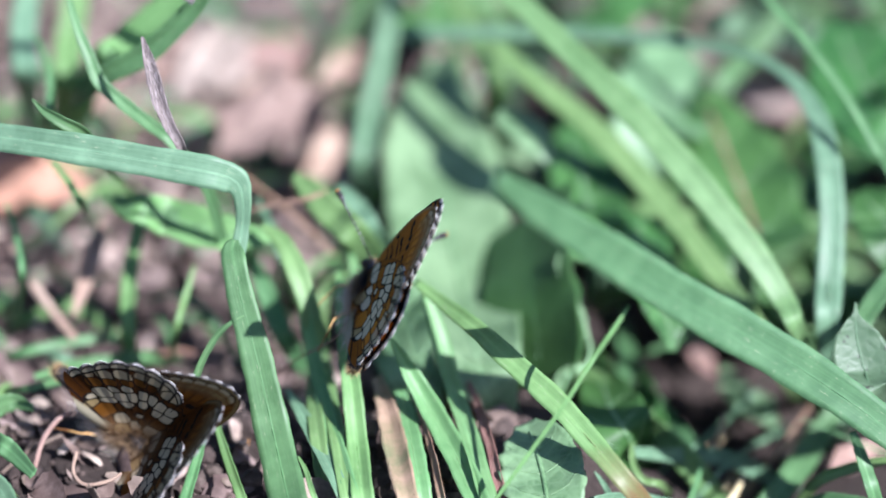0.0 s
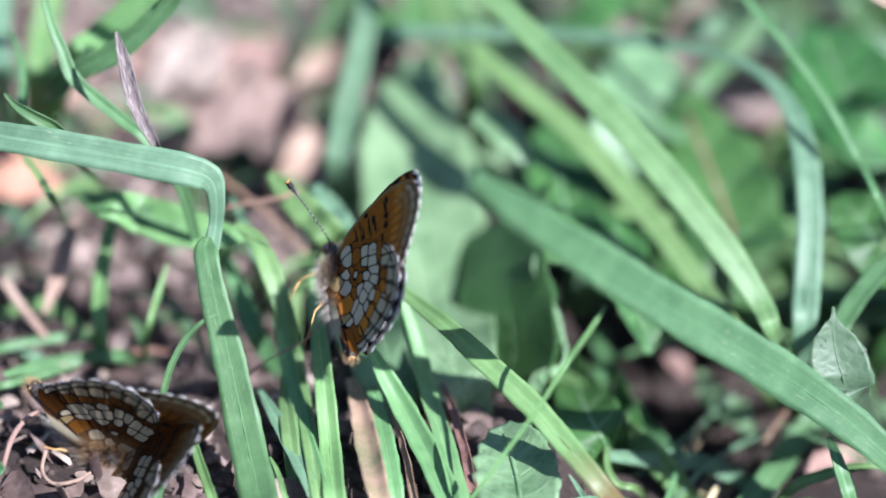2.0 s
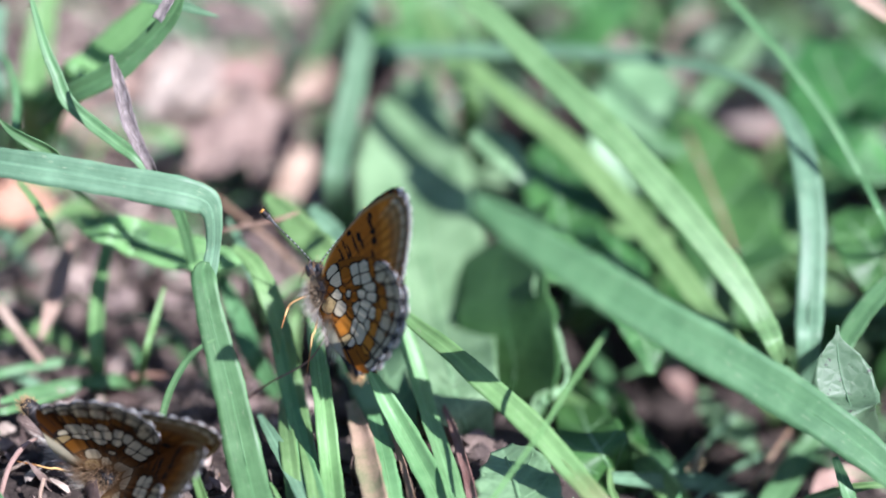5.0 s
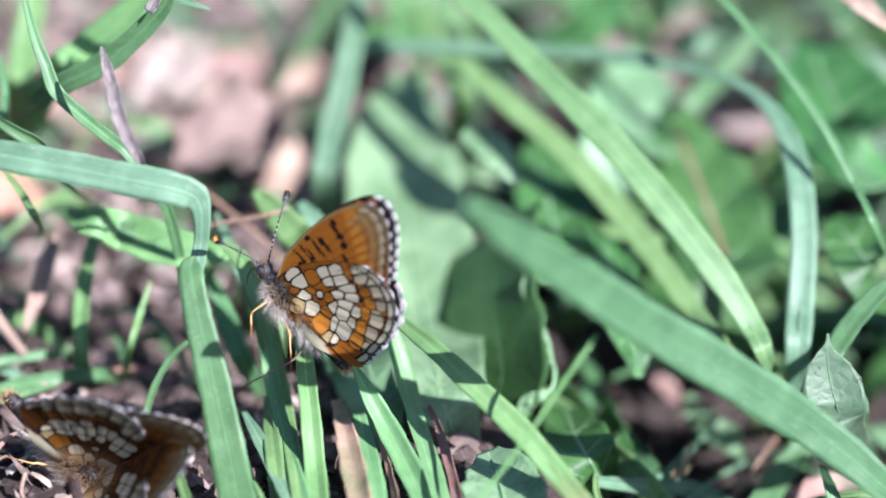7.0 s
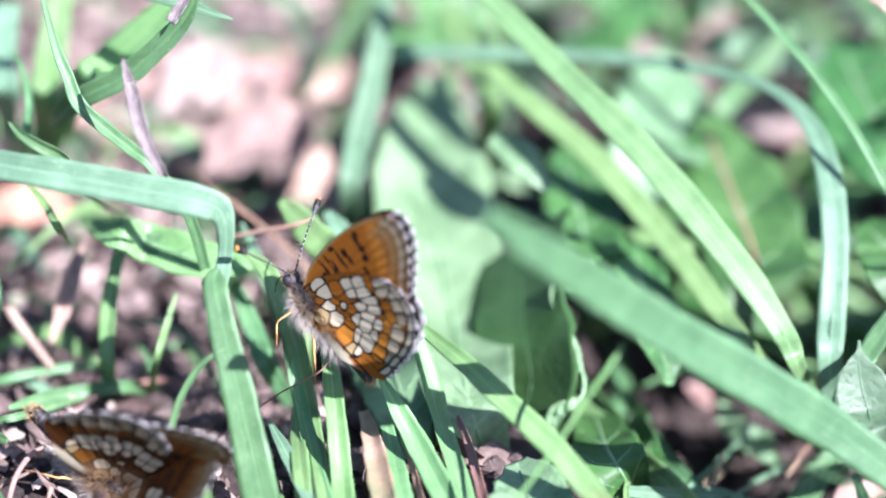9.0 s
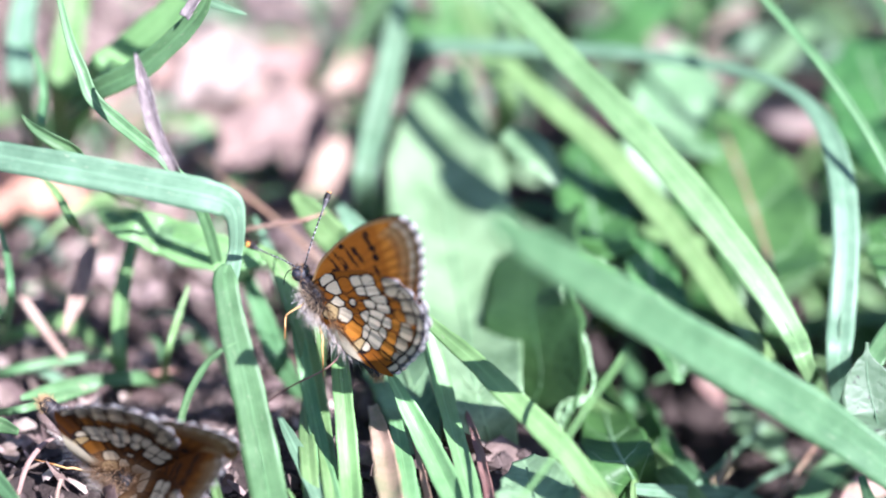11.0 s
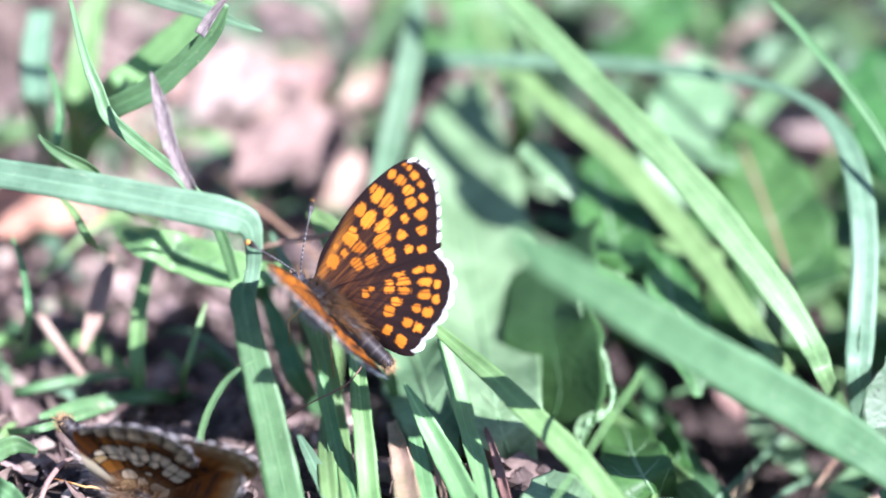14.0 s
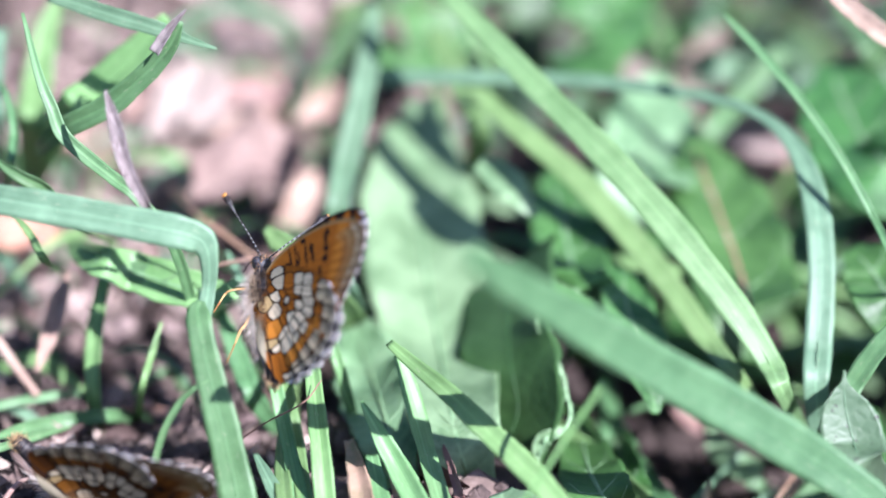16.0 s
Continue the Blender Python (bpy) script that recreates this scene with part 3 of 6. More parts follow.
# ---- herb leaves ----
herb("large pale green plantain leaf with waved margin", LEAF_PALE, [(7.5, -2.4, -5.5, 6.50), (5.0, 2.1, 2.5, 12.09), (2.8, 25.5, -3.9, 17.11), (0.7, 38.3, -1.1, 18.78), (-0.7, 50.7, 1.4, 18.28), (-1.1, 62.3, 2.7, 14.56), (-0.2, 71.0, 3.7, 8.31), (1.2, 76.3, 3.9, 1.86)], face=(0.1, -0.45, 0.89), ruffle=0.04)
# Shade is in the leaf's dark green; margin and lobes keep the lit tone.
shaded = herb("green leaf of a plantain, coloured darker for shade, with a curled pale margin", LEAF_SHADE, [(12, 6, -18.7, 14.0), (12.4, 9.0, -7.4, 15.7), (13.6, 12.0, -3.3, 19.0), (13.0, 15.5, -0.2, 19.0), (12.3, 20, 1.6, 18.4), (12.4, 27.0, 2.8, 19.0), (12.7, 36, 3.4, 19.0)], face=(-0.66, -0.33, 0.62), ruffle=0.02, waves=3.0, fold=0.05, rib=False)
MARGIN = [(15.1, 2.0, -12.8, 0.4), (16.0, 3.0, -7.0, 0.5), (17.2, 4.0, -3.5, 0.9), (18.0, 5.0, -1.7, 1.0), (19.7, 6.0, -1.6, 0.8), (20.9, 7.0, -0.8, 0.6), (21.2, 9.0, 0.1, 0.5), (20.7, 11.0, 1.0, 0.45), (20.2, 13.0, 2.6, 0.5), (18.8, 16.0, 4.3, 0.6), (18.0, 20.0, 4.7, 0.9), (17.9, 23.0, 4.9, 0.7), (18.7, 27.0, 5.4, 0.6), (20.0, 33.0, 5.3, 0.4)]
part("margin", ribbon("margin", MARGIN, LEAF_PALE, ruffle=0.5, waves=17.0, across=5, n=150, fold=0.3, face=(0.1, -0.7, 0.7)), shaded, "thin pale ruffled margin")
part("lobe", ribbon("lobe", [(17.7, 16.0, 3.6, 0.5), (17.9, 17.5, 4.9, 1.5), (17.5, 19.0, 6.0, 2.1), (17.2, 20.5, 6.8, 1.7), (17.4, 22.5, 7.2, 0.4)], LEAF_PALE, ruffle=0.15, across=7, n=24, fold=0.35, face=(0.2, -0.7, 0.7)), shaded, "pale lobe of the margin curled over")
part("lobe", ribbon("lobe", [(19.9, 6.5, -1.0, 0.5), (18.4, 5.4, -1.3, 1.6), (17.2, 4.8, -2.0, 2.3), (16.6, 4.0, -3.4, 1.9), (16.7, 3.4, -4.8, 0.5)], LEAF_PALE, ruffle=0.15, across=7, n=24, fold=0.35, face=(0.1, -0.7, 0.7)), shaded, "pale lobe of the margin curled over")
herb("hairy grey-green leaf low among the grass", LEAF_PALE, [(15.0, -29.8, -4.3, 4.58), (13.7, -28.4, 5.1, 9.75), (13.1, -22.6, 5.7, 11.38), (12.1, -16.4, 5.4, 9.24), (11.1, -11.0, 4.0, 3.13)], ruffle=0.04)
herb("small pointed pale green leaf with dark blotches", LEAF_SPOTTED, [(73.6, 23.6, -31.9, 1.79), (59.6, -11.2, 8.4, 5.73), (57.7, -8.4, 11.7, 8.21), (56.7, -6.0, 14.6, 7.13), (56.4, -4.5, 16.4, 3.87), (56.4, -3.5, 17.6, 0.93), (56.4, -2.5, 18.8, 0.39)], roll=-6, ruffle=0.025, waves=3.0, rib=False)
herb("round green leaf on the ground with brown rib", LEAF, [(57.2, 53.5, -33.3, 5.69), (49.1, 28.2, -0.6, 12.84), (47.3, 37.8, 1.5, 16.51), (45.1, 49.2, 2.6, 15.97), (42.9, 60.1, 3.2, 9.96), (41.5, 66.3, 4.3, 1.83)], face=(0, -0.5, 0.86), vein=RUST)
herb("green pointed leaf in shade", LEAF, [(29.4, 33.2, 5.3, 5.13), (29.7, 25.3, 5.2, 7.58), (31.1, 19.0, 4.0, 7.50), (32.5, 13.5, 2.1, 5.79), (33.1, 8.8, -0.4, 1.15)], roll=20)
herb("broad pale green leaf behind the blades", LEAF_PALE, [(36.2, 85.0, -30.5, 6.00), (33.5, 54.6, 2.9, 13.44), (34.9, 62.9, 3.4, 15.47), (36.5, 73.5, 3.6, 12.99), (38.2, 83.7, 3.3, 3.78)], face=(0.1, -0.5, 0.86))
herb("blurred bright leaf above the plantain", LEAF_PALE, [(8.0, 46.3, 14.7, 2.59), (11.4, 43.3, 14.3, 5.16), (13.9, 40.1, 13.5, 4.28), (16.5, 38.1, 11.2, 1.03)], face=(0.2, -0.5, 0.84))
herb("green leaf low in the shade", LEAF, [(29.9, -2.5, -14.6, 4.95), (25.8, -7.0, -2.1, 7.97), (23.8, -0.1, -3.2, 8.92), (23.3, 17.0, -12.4, 5.12), (22.9, 25.1, -15.2, 1.05)], face=(0, -0.6, 0.8))
herb("broad green leaf by the edge", LEAF, [(88.9, 93.6, -33.5, 9.17), (71.5, 50.0, 9.8, 15.81), (67.3, 58.2, 10.3, 17.83), (65.0, 68.8, 10.4, 13.65), (64.4, 78.9, 10.0, 2.78)], face=(-0.2, -0.5, 0.84))
herb("broad green leaf by the edge", LEAF, [(81.8, 59.5, -33.5, 5.76), (67.9, 22.2, 7.8, 10.00), (65.2, 28.5, 9.1, 10.11), (62.5, 33.8, 9.2, 2.55)], face=(0, -0.6, 0.8))
herb("green leaf behind the arching blades", LEAF, [(29.0, 82.4, -27.2, 5.94), (23.2, 29.4, 4.0, 10.21), (21.9, 37.4, 4.1, 11.24), (20.6, 48.2, 4.5, 8.83), (19.2, 58.0, 3.7, 1.80)], face=(0, -0.5, 0.86))
herb("pale green leaf under the grass", LEAF_PALE, [(-2.2, -3.6, -4.3, 4.04), (-4.7, 4.8, 1.1, 9.76), (-7.4, 18.8, -2.5, 10.95), (-10.1, 27.7, -1.3, 5.13)], face=(-0.2, -0.6, 0.77))
herb("yellowish green leaf beneath the bent blade", GRASS_YELLOW, [(-59.7, 68.7, -17.5, 1.90), (-46.9, 23.4, 15.4, 4.12), (-40.1, 20.5, 15.1, 5.74), (-33.3, 17.7, 14.8, 5.71), (-27.6, 17.1, 14.2, 3.26), (-25.2, 16.9, 13.9, 0.65)], face=(0.1, -0.6, 0.79))
herb("leaf blade far behind", LEAF, [(22.4, 121.7, -23.5, 6.32), (26.2, 92.3, 4.2, 15.35), (30.7, 103.6, 3.6, 15.67), (35.0, 111.6, 5.4, 5.94)], face=(0, -0.5, 0.86))
herb("leaf blade far behind", LEAF, [(-9.1, 124.2, -17.6, 5.24), (-4.6, 92.7, 1.6, 11.56), (1.3, 97.3, 0.8, 11.67), (7.2, 103.1, 1.6, 2.95)], face=(0.3, -0.5, 0.8))

# ---- grass behind ----
blade("blurred green grass blade standing behind", GRASS_BLUE, [(-12.8, 55.3, -17.5, 2.79), (-12.9, 42.3, 6.9, 3.48), (-11.7, 51.1, 11.1, 4.04), (-10.0, 59.5, 14.9, 4.08), (-8.8, 67.9, 18.7, 3.58), (-7.9, 75.9, 22.0, 1.81)])
blade("green grass blade leaning behind", GRASS, [(-22.0, 96.0, -17.5, 2.4), (-22.6, 88.0, -9.8, 2.60), (-19.6, 90.0, -5.9, 3.20), (-16.5, 93.0, -2.2, 3.40), (-13.3, 96.0, 1.9, 3.20), (-9.4, 100.0, 6.2, 1.40)], roll=15)
blade("green grass blade with a dry tip", GRASS, [(-63.2, 82.7, -17.5, 0.9), (-56.5, 44.0, 18.0, 1.6), (-54.0, 34.0, 26.5, 2.2), (-49.5, 29.5, 33.6, 2.9), (-43.2, 29.0, 37.8, 3.3), (-38.6, 29.5, 41.9, 2.9), (-34.5, 30.0, 46.6, 2.4), (-32.2, 30.5, 51.0, 0.63)], roll=-10, fold=0.15)
blade("green grass blade curving down behind the dry tip", GRASS, [(-54.2, 34.0, 49.8, 0.4), (-51.6, 27.0, 44.5, 1.3), (-49.8, 24.0, 41.3, 1.7), (-48.4, 22.0, 38.4, 1.9), (-44.9, 20.0, 35.9, 1.9), (-41.4, 18.0, 34.0, 1.8), (-37.9, 16.0, 31.8, 1.6), (-33.0, 15.0, 22.0, 1.6), (-30.0, 22.0, -17.0, 1.4)], roll=15, fold=0.2)
blade("light green grass blade behind the dry tip", GRASS_YELLOW, [(-64.8, 79.6, -17.5, 3.88), (-52.1, 42.1, 25.3, 4.72), (-46.8, 43.4, 30.0, 5.19), (-41.6, 44.8, 34.7, 4.67), (-36.4, 46.8, 40.3, 1.66)], roll=10)
blade("pointed bluish grass blade", GRASS_BLUE, [(-51.8, 42.2, 47.2, 2.11), (-43.5, 38.9, 46.3, 2.42), (-36.0, 35.9, 45.9, 2.08), (-31.1, 34.0, 45.2, 1.12), (-28.0, 33.4, 44.5, 0.24)])
blade("blurred green blade at the side", GRASS_BLUE, [(-70.6, 79.6, -17.5, 3.30), (-64.1, 49.1, 18.1, 3.98), (-65.0, 55.7, 22.9, 4.17), (-64.9, 63.6, 26.0, 3.51)])
blade("blurred light blade at the side", GRASS_YELLOW, [(-65.4, 76.4, -17.5, 3.86), (-59.2, 53.4, 13.8, 4.39), (-58.6, 60.7, 19.4, 4.59), (-57.6, 66.9, 23.7, 3.55), (-56.1, 72.0, 26.7, 1.25)])
blade("thin arched green blade at the side", GRASS, [(-68.8, 73.3, -17.5, 1.15), (-58.3, 30.8, 24.3, 1.15), (-57.7, 34.5, 28.7, 1.15), (-59.0, 39.4, 31.4, 0.83), (-60.8, 42.6, 32.1, 0.33)], fold=0.25)
blade("green blade across the litter", GRASS, [(-73.9, 23.3, -15.9, 1.05), (-64.1, 12.1, -4.2, 1.33), (-56.6, 13.2, -3.0, 1.33), (-51.0, 15.2, -3.7, 1.17), (-47.1, 16.7, -5.0, 0.42)])
blade("green blade standing in the litter", GRASS_YELLOW, [(-46.7, 13.2, -12.3, 1.70), (-46.1, 10.6, 0.2, 2.14), (-46.4, 15.6, 4.6, 2.48), (-45.8, 21.4, 8.4, 2.16), (-44.9, 26.2, 11.0, 1.34), (-44.3, 29.9, 12.3, 0.34)], roll=20, fold=0.2)
blade("green blade across the litter", GRASS, [(-71.4, 10.3, -10.8, 1.01), (-59.8, -2.9, 2.8, 1.12), (-54.0, 1.1, 1.3, 1.13), (-49.1, 6.5, -1.6, 0.41)])
blade("thin light green blade slanting over the litter", GRASS_YELLOW, [(-55.5, 55.2, -17.5, 0.93), (-51.8, 18.2, 18.6, 1.13), (-54.3, 20.8, 21.7, 1.13), (-57.0, 24.2, 22.6, 0.65)], fold=0.2)
blade("bluish green blade low at the corner", GRASS_BLUE, [(-66.1, -28.3, -1.6, 3.05), (-61.1, -25.0, 5.9, 3.32), (-57.6, -29.1, 5.8, 2.99), (-53.8, -35.4, 6.0, 1.47)])
blade("green blade in the corner", GRASS, [(-69.2, -4.0, -3.9, 2.42), (-61.8, -15.4, 5.0, 2.63), (-59.1, -17.8, 5.2, 2.61), (-55.4, -22.6, 5.7, 1.52)])
blade("yellow-green tuft leaf behind the butterfly", GRASS_YELLOW, [(-7.9, 41.1, -17.5, 3.62), (-12.1, 18.1, 12.3, 4.26), (-16.3, 20.8, 15.4, 4.59), (-19.6, 24.5, 16.7, 3.63), (-22.2, 27.6, 17.4, 1.16)])
blade("green leaf behind the butterfly", GRASS_BLUE, [(-8.9, 43.9, -17.5, 2.73), (-10.7, 23.3, 9.1, 3.33), (-13.2, 26.0, 12.3, 3.33), (-15.8, 29.7, 13.6, 1.34)], roll=-10)
blade("green blade curving over the litter", GRASS, [(-28.7, 40.9, -17.4, 1.81), (-29.6, 19.1, 10.4, 2.31), (-35.2, 20.0, 14.5, 2.62), (-42.5, 20.8, 15.4, 2.46), (-48.6, 23.9, 16.1, 0.99)], roll=-15)
blade("blurred blade in the far grass", GRASS_YELLOW, [(6.1, 80.7, -18.4, 2.92), (8.4, 61.4, 7.9, 3.60), (4.8, 72.2, 11.3, 4.02), (1.2, 81.9, 13.6, 2.78)])
blade("blurred dark blade in the far grass", GRASS, [(44.9, 92.3, -32.5, 3.04), (43.3, 65.1, 2.9, 3.66), (50.5, 75.3, 5.7, 3.71), (57.8, 85.1, 8.0, 2.82)])
blade("blurred blade in the far grass", GRASS_BLUE, [(42.7, 134.0, -32.1, 3.91), (45.0, 86.5, 3.6, 4.75), (53.6, 85.3, 2.1, 5.13), (63.4, 85.7, -0.5, 5.16), (74.3, 88.0, -0.9, 4.80), (84.3, 88.4, -3.6, 1.93)])
blade("blurred blade in the far grass", GRASS, [(88.2, 132.2, -33.5, 3.91), (71.5, 77.8, 11.9, 4.62), (68.5, 84.7, 13.9, 4.10), (65.3, 91.7, 16.0, 1.88)])

# ---- withered leaves and stems ----
dry("tan dead leaf lying sunlit on the soil", TAN, [(-82.1, 52.4, -4.5, 5.42), (-75.3, 54.5, -5.1, 9.98), (-68.0, 54.6, -4.9, 9.98), (-61.9, 55.8, -6.6, 6.38), (-57.6, 56.5, -8.9, 1.28)], face=(0.1, -0.5, 0.86), n=40, ruffle=0.22, waves=3.0, fold=0.3)
dry("bleached whitish dead leaf on the soil", PALE, [(-46.1, 83.1, -9.9, 1.35), (-43.5, 87.7, -9.1, 6.79), (-40.9, 93.1, -8.8, 8.82), (-38.4, 99.5, -9.1, 7.93), (-37.0, 107.8, -10.0, 1.01)], face=(0, -0.3, 0.95), n=40, ruffle=0.22, waves=3.0, fold=0.3)
dry("bleached pinkish dead leaf on the soil", PALE, [(-40.5, 85.6, -10.0, 1.36), (-35.8, 89.1, -8.9, 6.81), (-31.3, 95.4, -9.2, 7.87), (-26.7, 102.6, -10.0, 1.20)], face=(0.3, -0.3, 0.9), n=40, ruffle=0.22, waves=3.0, fold=0.3)
dry("crumpled pinkish dead leaf on the soil", DRY, [(-51.3, 87.1, -9.8, 0.97), (-47.8, 92.8, -9.2, 4.90), (-45.6, 101.7, -9.4, 4.98), (-44.2, 109.3, -9.8, 1.01)], face=(-0.2, -0.4, 0.9), n=40, ruffle=0.22, waves=3.0, fold=0.3)
dry("crumpled pinkish dead leaf on the soil", DRY, [(-37.0, 77.7, -10.1, 0.95), (-33.5, 82.0, -9.6, 4.81), (-28.8, 86.3, -9.2, 4.84), (-25.2, 90.8, -10.1, 0.98)], face=(0.1, -0.3, 0.9), n=40, ruffle=0.22, waves=3.0, fold=0.3)
dry("pinkish dead leaf scrap on the soil", DRY, [(-41.5, 74.1, -9.7, 0.95), (-37.7, 74.7, -9.0, 3.79), (-33.8, 72.8, -8.1, 3.77), (-30.8, 70.3, -8.0, 0.94)], face=(0.3, -0.4, 0.9), n=40, ruffle=0.22, waves=3.0, fold=0.3)
dry("pinkish dead leaf scrap on the soil", DRY, [(-61.2, 80.6, -9.8, 0.96), (-57.5, 82.0, -9.6, 4.81), (-53.3, 78.3, -9.3, 4.77), (-50.1, 74.1, -9.7, 0.95)], face=(-0.3, -0.4, 0.9), n=40, ruffle=0.22, waves=3.0, fold=0.3)
dry("pinkish dead leaf scrap on the soil", DRY, [(-21.9, 83.8, -7.4, 0.96), (-18.1, 87.3, -6.4, 4.83), (-16.3, 93.1, -5.7, 4.48), (-14.6, 101.2, -5.4, 0.99)], face=(0.2, -0.4, 0.9), n=40, ruffle=0.22, waves=3.0, fold=0.3)
dry("pinkish dead leaf on the soil", DRY, [(-35.1, 92.2, -9.9, 1.57), (-29.2, 94.3, -9.0, 7.85), (-24.5, 98.0, -9.2, 7.91), (-19.8, 106.3, -10.2, 2.01)], face=(0.2, -0.4, 0.9), n=40, ruffle=0.22, waves=3.0, fold=0.3)
dry("large brown curled dead leaf on the litter", BROWN_DEAD, [(-36.2, 58.0, -2.8, 2.00), (-33.0, 60.0, 0.1, 8.50), (-28.9, 62.0, 1.9, 11.50), (-25.0, 64.0, 1.5, 11.00), (-21.5, 65.0, -1.2, 7.00), (-20.3, 66.0, -4.1, 1.20)], face=(-0.1, -0.5, 0.86), n=40, ruffle=0.16, waves=4.0, fold=0.3)
dry("curled dead leaf with pale rim", DRY, [(-34.6, 72.7, -5.1, 0.75), (-30.5, 71.4, -0.4, 1.86), (-26.6, 70.6, 1.7, 2.41), (-22.9, 70.6, 1.7, 1.67), (-21.1, 70.0, 1.0, 0.46)], fold=0.3)
dry("brown dead leaf in the litter", DRY, [(-24.7, 58.6, -9.5, 1.11), (-21.4, 60.4, -7.4, 5.53), (-18.4, 65.9, -7.0, 5.58), (-16.7, 71.5, -6.6, 1.13)], face=(0.2, -0.5, 0.84), n=40, ruffle=0.22, waves=3.0, fold=0.3)
dry("pale dead leaf scrap", DRY, [(-54.9, 15.8, 0.1, 0.67), (-53.4, 19.7, 3.3, 2.34), (-52.2, 24.5, 5.9, 2.52), (-51.4, 28.8, 7.8, 0.84)], n=24)
dry("pinkish dead leaf scrap", DRY, [(56.1, -3.0, -12.9, 0.66), (59.2, 1.5, -13.8, 3.65), (63.0, 4.1, -15.3, 3.68), (66.2, 2.9, -15.2, 0.67)], n=24)
dry("pinkish dead blade behind the grass", DRY, [(29.5, 103.9, -14.6, 1.41), (39.6, 102.9, -15.8, 3.42), (48.7, 101.3, -17.7, 3.62), (57.8, 98.1, -21.6, 3.42), (64.8, 95.5, -24.7, 1.01)])
dry("long bleached dead blade lying behind the grass", PALE, [(32.5, 104.0, -7.3, 1.50), (37.4, 100.0, -9.9, 4.50), (44.3, 97.0, -12.6, 5.50), (51.1, 94.0, -14.5, 6.00), (58.0, 92.0, -16.3, 6.50), (63.3, 91.0, -16.4, 2.00)], n=30)
dry("brownish dead blade behind the grass", RUST, [(57.1, 90.7, 0.7, 0.96), (52.3, 86.9, -3.7, 3.27), (48.7, 86.7, -7.1, 2.90), (45.0, 87.7, -9.1, 0.78)])
dry("brown dead leaf in the far grass", DEAD, [(42.7, 95.7, -8.8, 0.98), (44.9, 99.9, -7.0, 4.94), (47.6, 103.5, -5.8, 4.96), (50.5, 109.4, -5.0, 0.80)], n=24)
stem("brown dead stem slanting behind the bend", RUST, [(-44.6, 82.7, -17.5, 0.34), (-34.5, 41.6, 9.1, 0.35), (-28.1, 35.7, 8.3, 0.34), (-21.9, 29.5, 7.2, 0.34), (-16.6, 23.2, 5.9, 0.25)])
stem("brown branched dead stem", RUST, [(-29.6, 22.6, 14.5, 0.25), (-24.5, 21.7, 16.6, 0.33), (-20.2, 20.7, 18.4, 0.33), (-17.1, 21.4, 19.3, 0.16)])
stem("grey dead stem on the soil", DRY, [(-65.2, 26.8, 3.9, 0.59), (-60.6, 20.9, 0.0, 0.76), (-54.9, 13.6, -2.4, 0.67)])
stem("thin dead stem on the soil", DRY, [(-36.9, 104.2, -11.2, 0.40), (-26.3, 93.8, -11.1, 0.39), (-16.0, 78.5, -10.7, 0.38), (-8.1, 60.2, -10.7, 0.28)])
dry("brown curled dead blade hanging over the grass", DRY, [(55.1, 57.3, 43.4, 0.84), (59.0, 52.6, 40.9, 2.18), (62.0, 49.1, 39.8, 2.67), (65.0, 45.8, 39.0, 2.65), (69.0, 42.8, 37.0, 1.16)])
dry("greyish brown dead leaf in the far grass", DEAD, [(62.6, 122.6, -1.7, 1.43), (68.5, 119.9, -1.8, 7.11), (74.2, 117.2, -1.8, 8.09), (80.0, 114.9, -1.5, 1.41)], face=(0, -0.4, 0.9), n=40, ruffle=0.22, waves=3.0, fold=0.3)
dry("straw pale withered grass shoot", STRAW, [(36.6, -11.8, -15.5, 0.65), (39.5, -14.8, -8.3, 1.11), (41.6, -10.5, -9.4, 0.96), (43.1, -6.2, -10.6, 0.32)], fold=0.3)
stem("thin dark stem leaning", RUST, [(40.9, -9.5, -17.0, 0.20), (47.0, 1.0, -17.5, 0.25), (51.3, 5.5, -13.7, 0.25), (54.4, 8.9, -11.2, 0.17)])
blade("pale green blade lying low", GRASS_BLUE, [(15.7, -22.1, -4.7, 1.24), (20.1, -23.8, 1.2, 1.98), (25.9, -19.2, -2.7, 2.18), (32.5, -16.7, -5.9, 0.79)])
blade("green blade lying low at the edge", GRASS, [(69.3, -12.5, -18.3, 1.95), (63.4, -20.0, -5.2, 2.18), (58.3, -17.6, -5.5, 2.35), (53.1, -15.7, -6.3, 2.05), (48.7, -15.1, -8.6, 0.63)], roll=20)
blade("pale green blade crossing low", GRASS_YELLOW, [(47.3, -12.0, -17.6, 1.14), (51.8, -13.0, -6.2, 1.59), (56.3, -12.9, -3.0, 1.58), (61.5, -13.6, -0.6, 1.10), (65.4, -13.6, -0.6, 0.31)], fold=0.2)
blade("narrow green shoot at the edge", GRASS, [(32.1, -17.3, -13.2, 0.80), (33.7, -17.2, -6.5, 0.94), (35.9, -9.7, -8.5, 0.96), (37.1, -4.3, -9.8, 0.33)], fold=0.2)
blade("narrow green shoot low", GRASS_BLUE, [(25.3, -20.9, -9.4, 0.79), (23.6, -23.0, -1.0, 0.92), (21.9, -18.7, -0.5, 0.77), (20.6, -16.7, 0.3, 0.23)], fold=0.2)
blade("thin grass shoot in the litter", GRASS, [(-67.8, 29.5, -16.8, 0.88), (-60.8, 11.4, 10.5, 1.05), (-61.9, 17.1, 14.2, 0.98), (-63.9, 21.8, 16.7, 0.33)], fold=0.25)
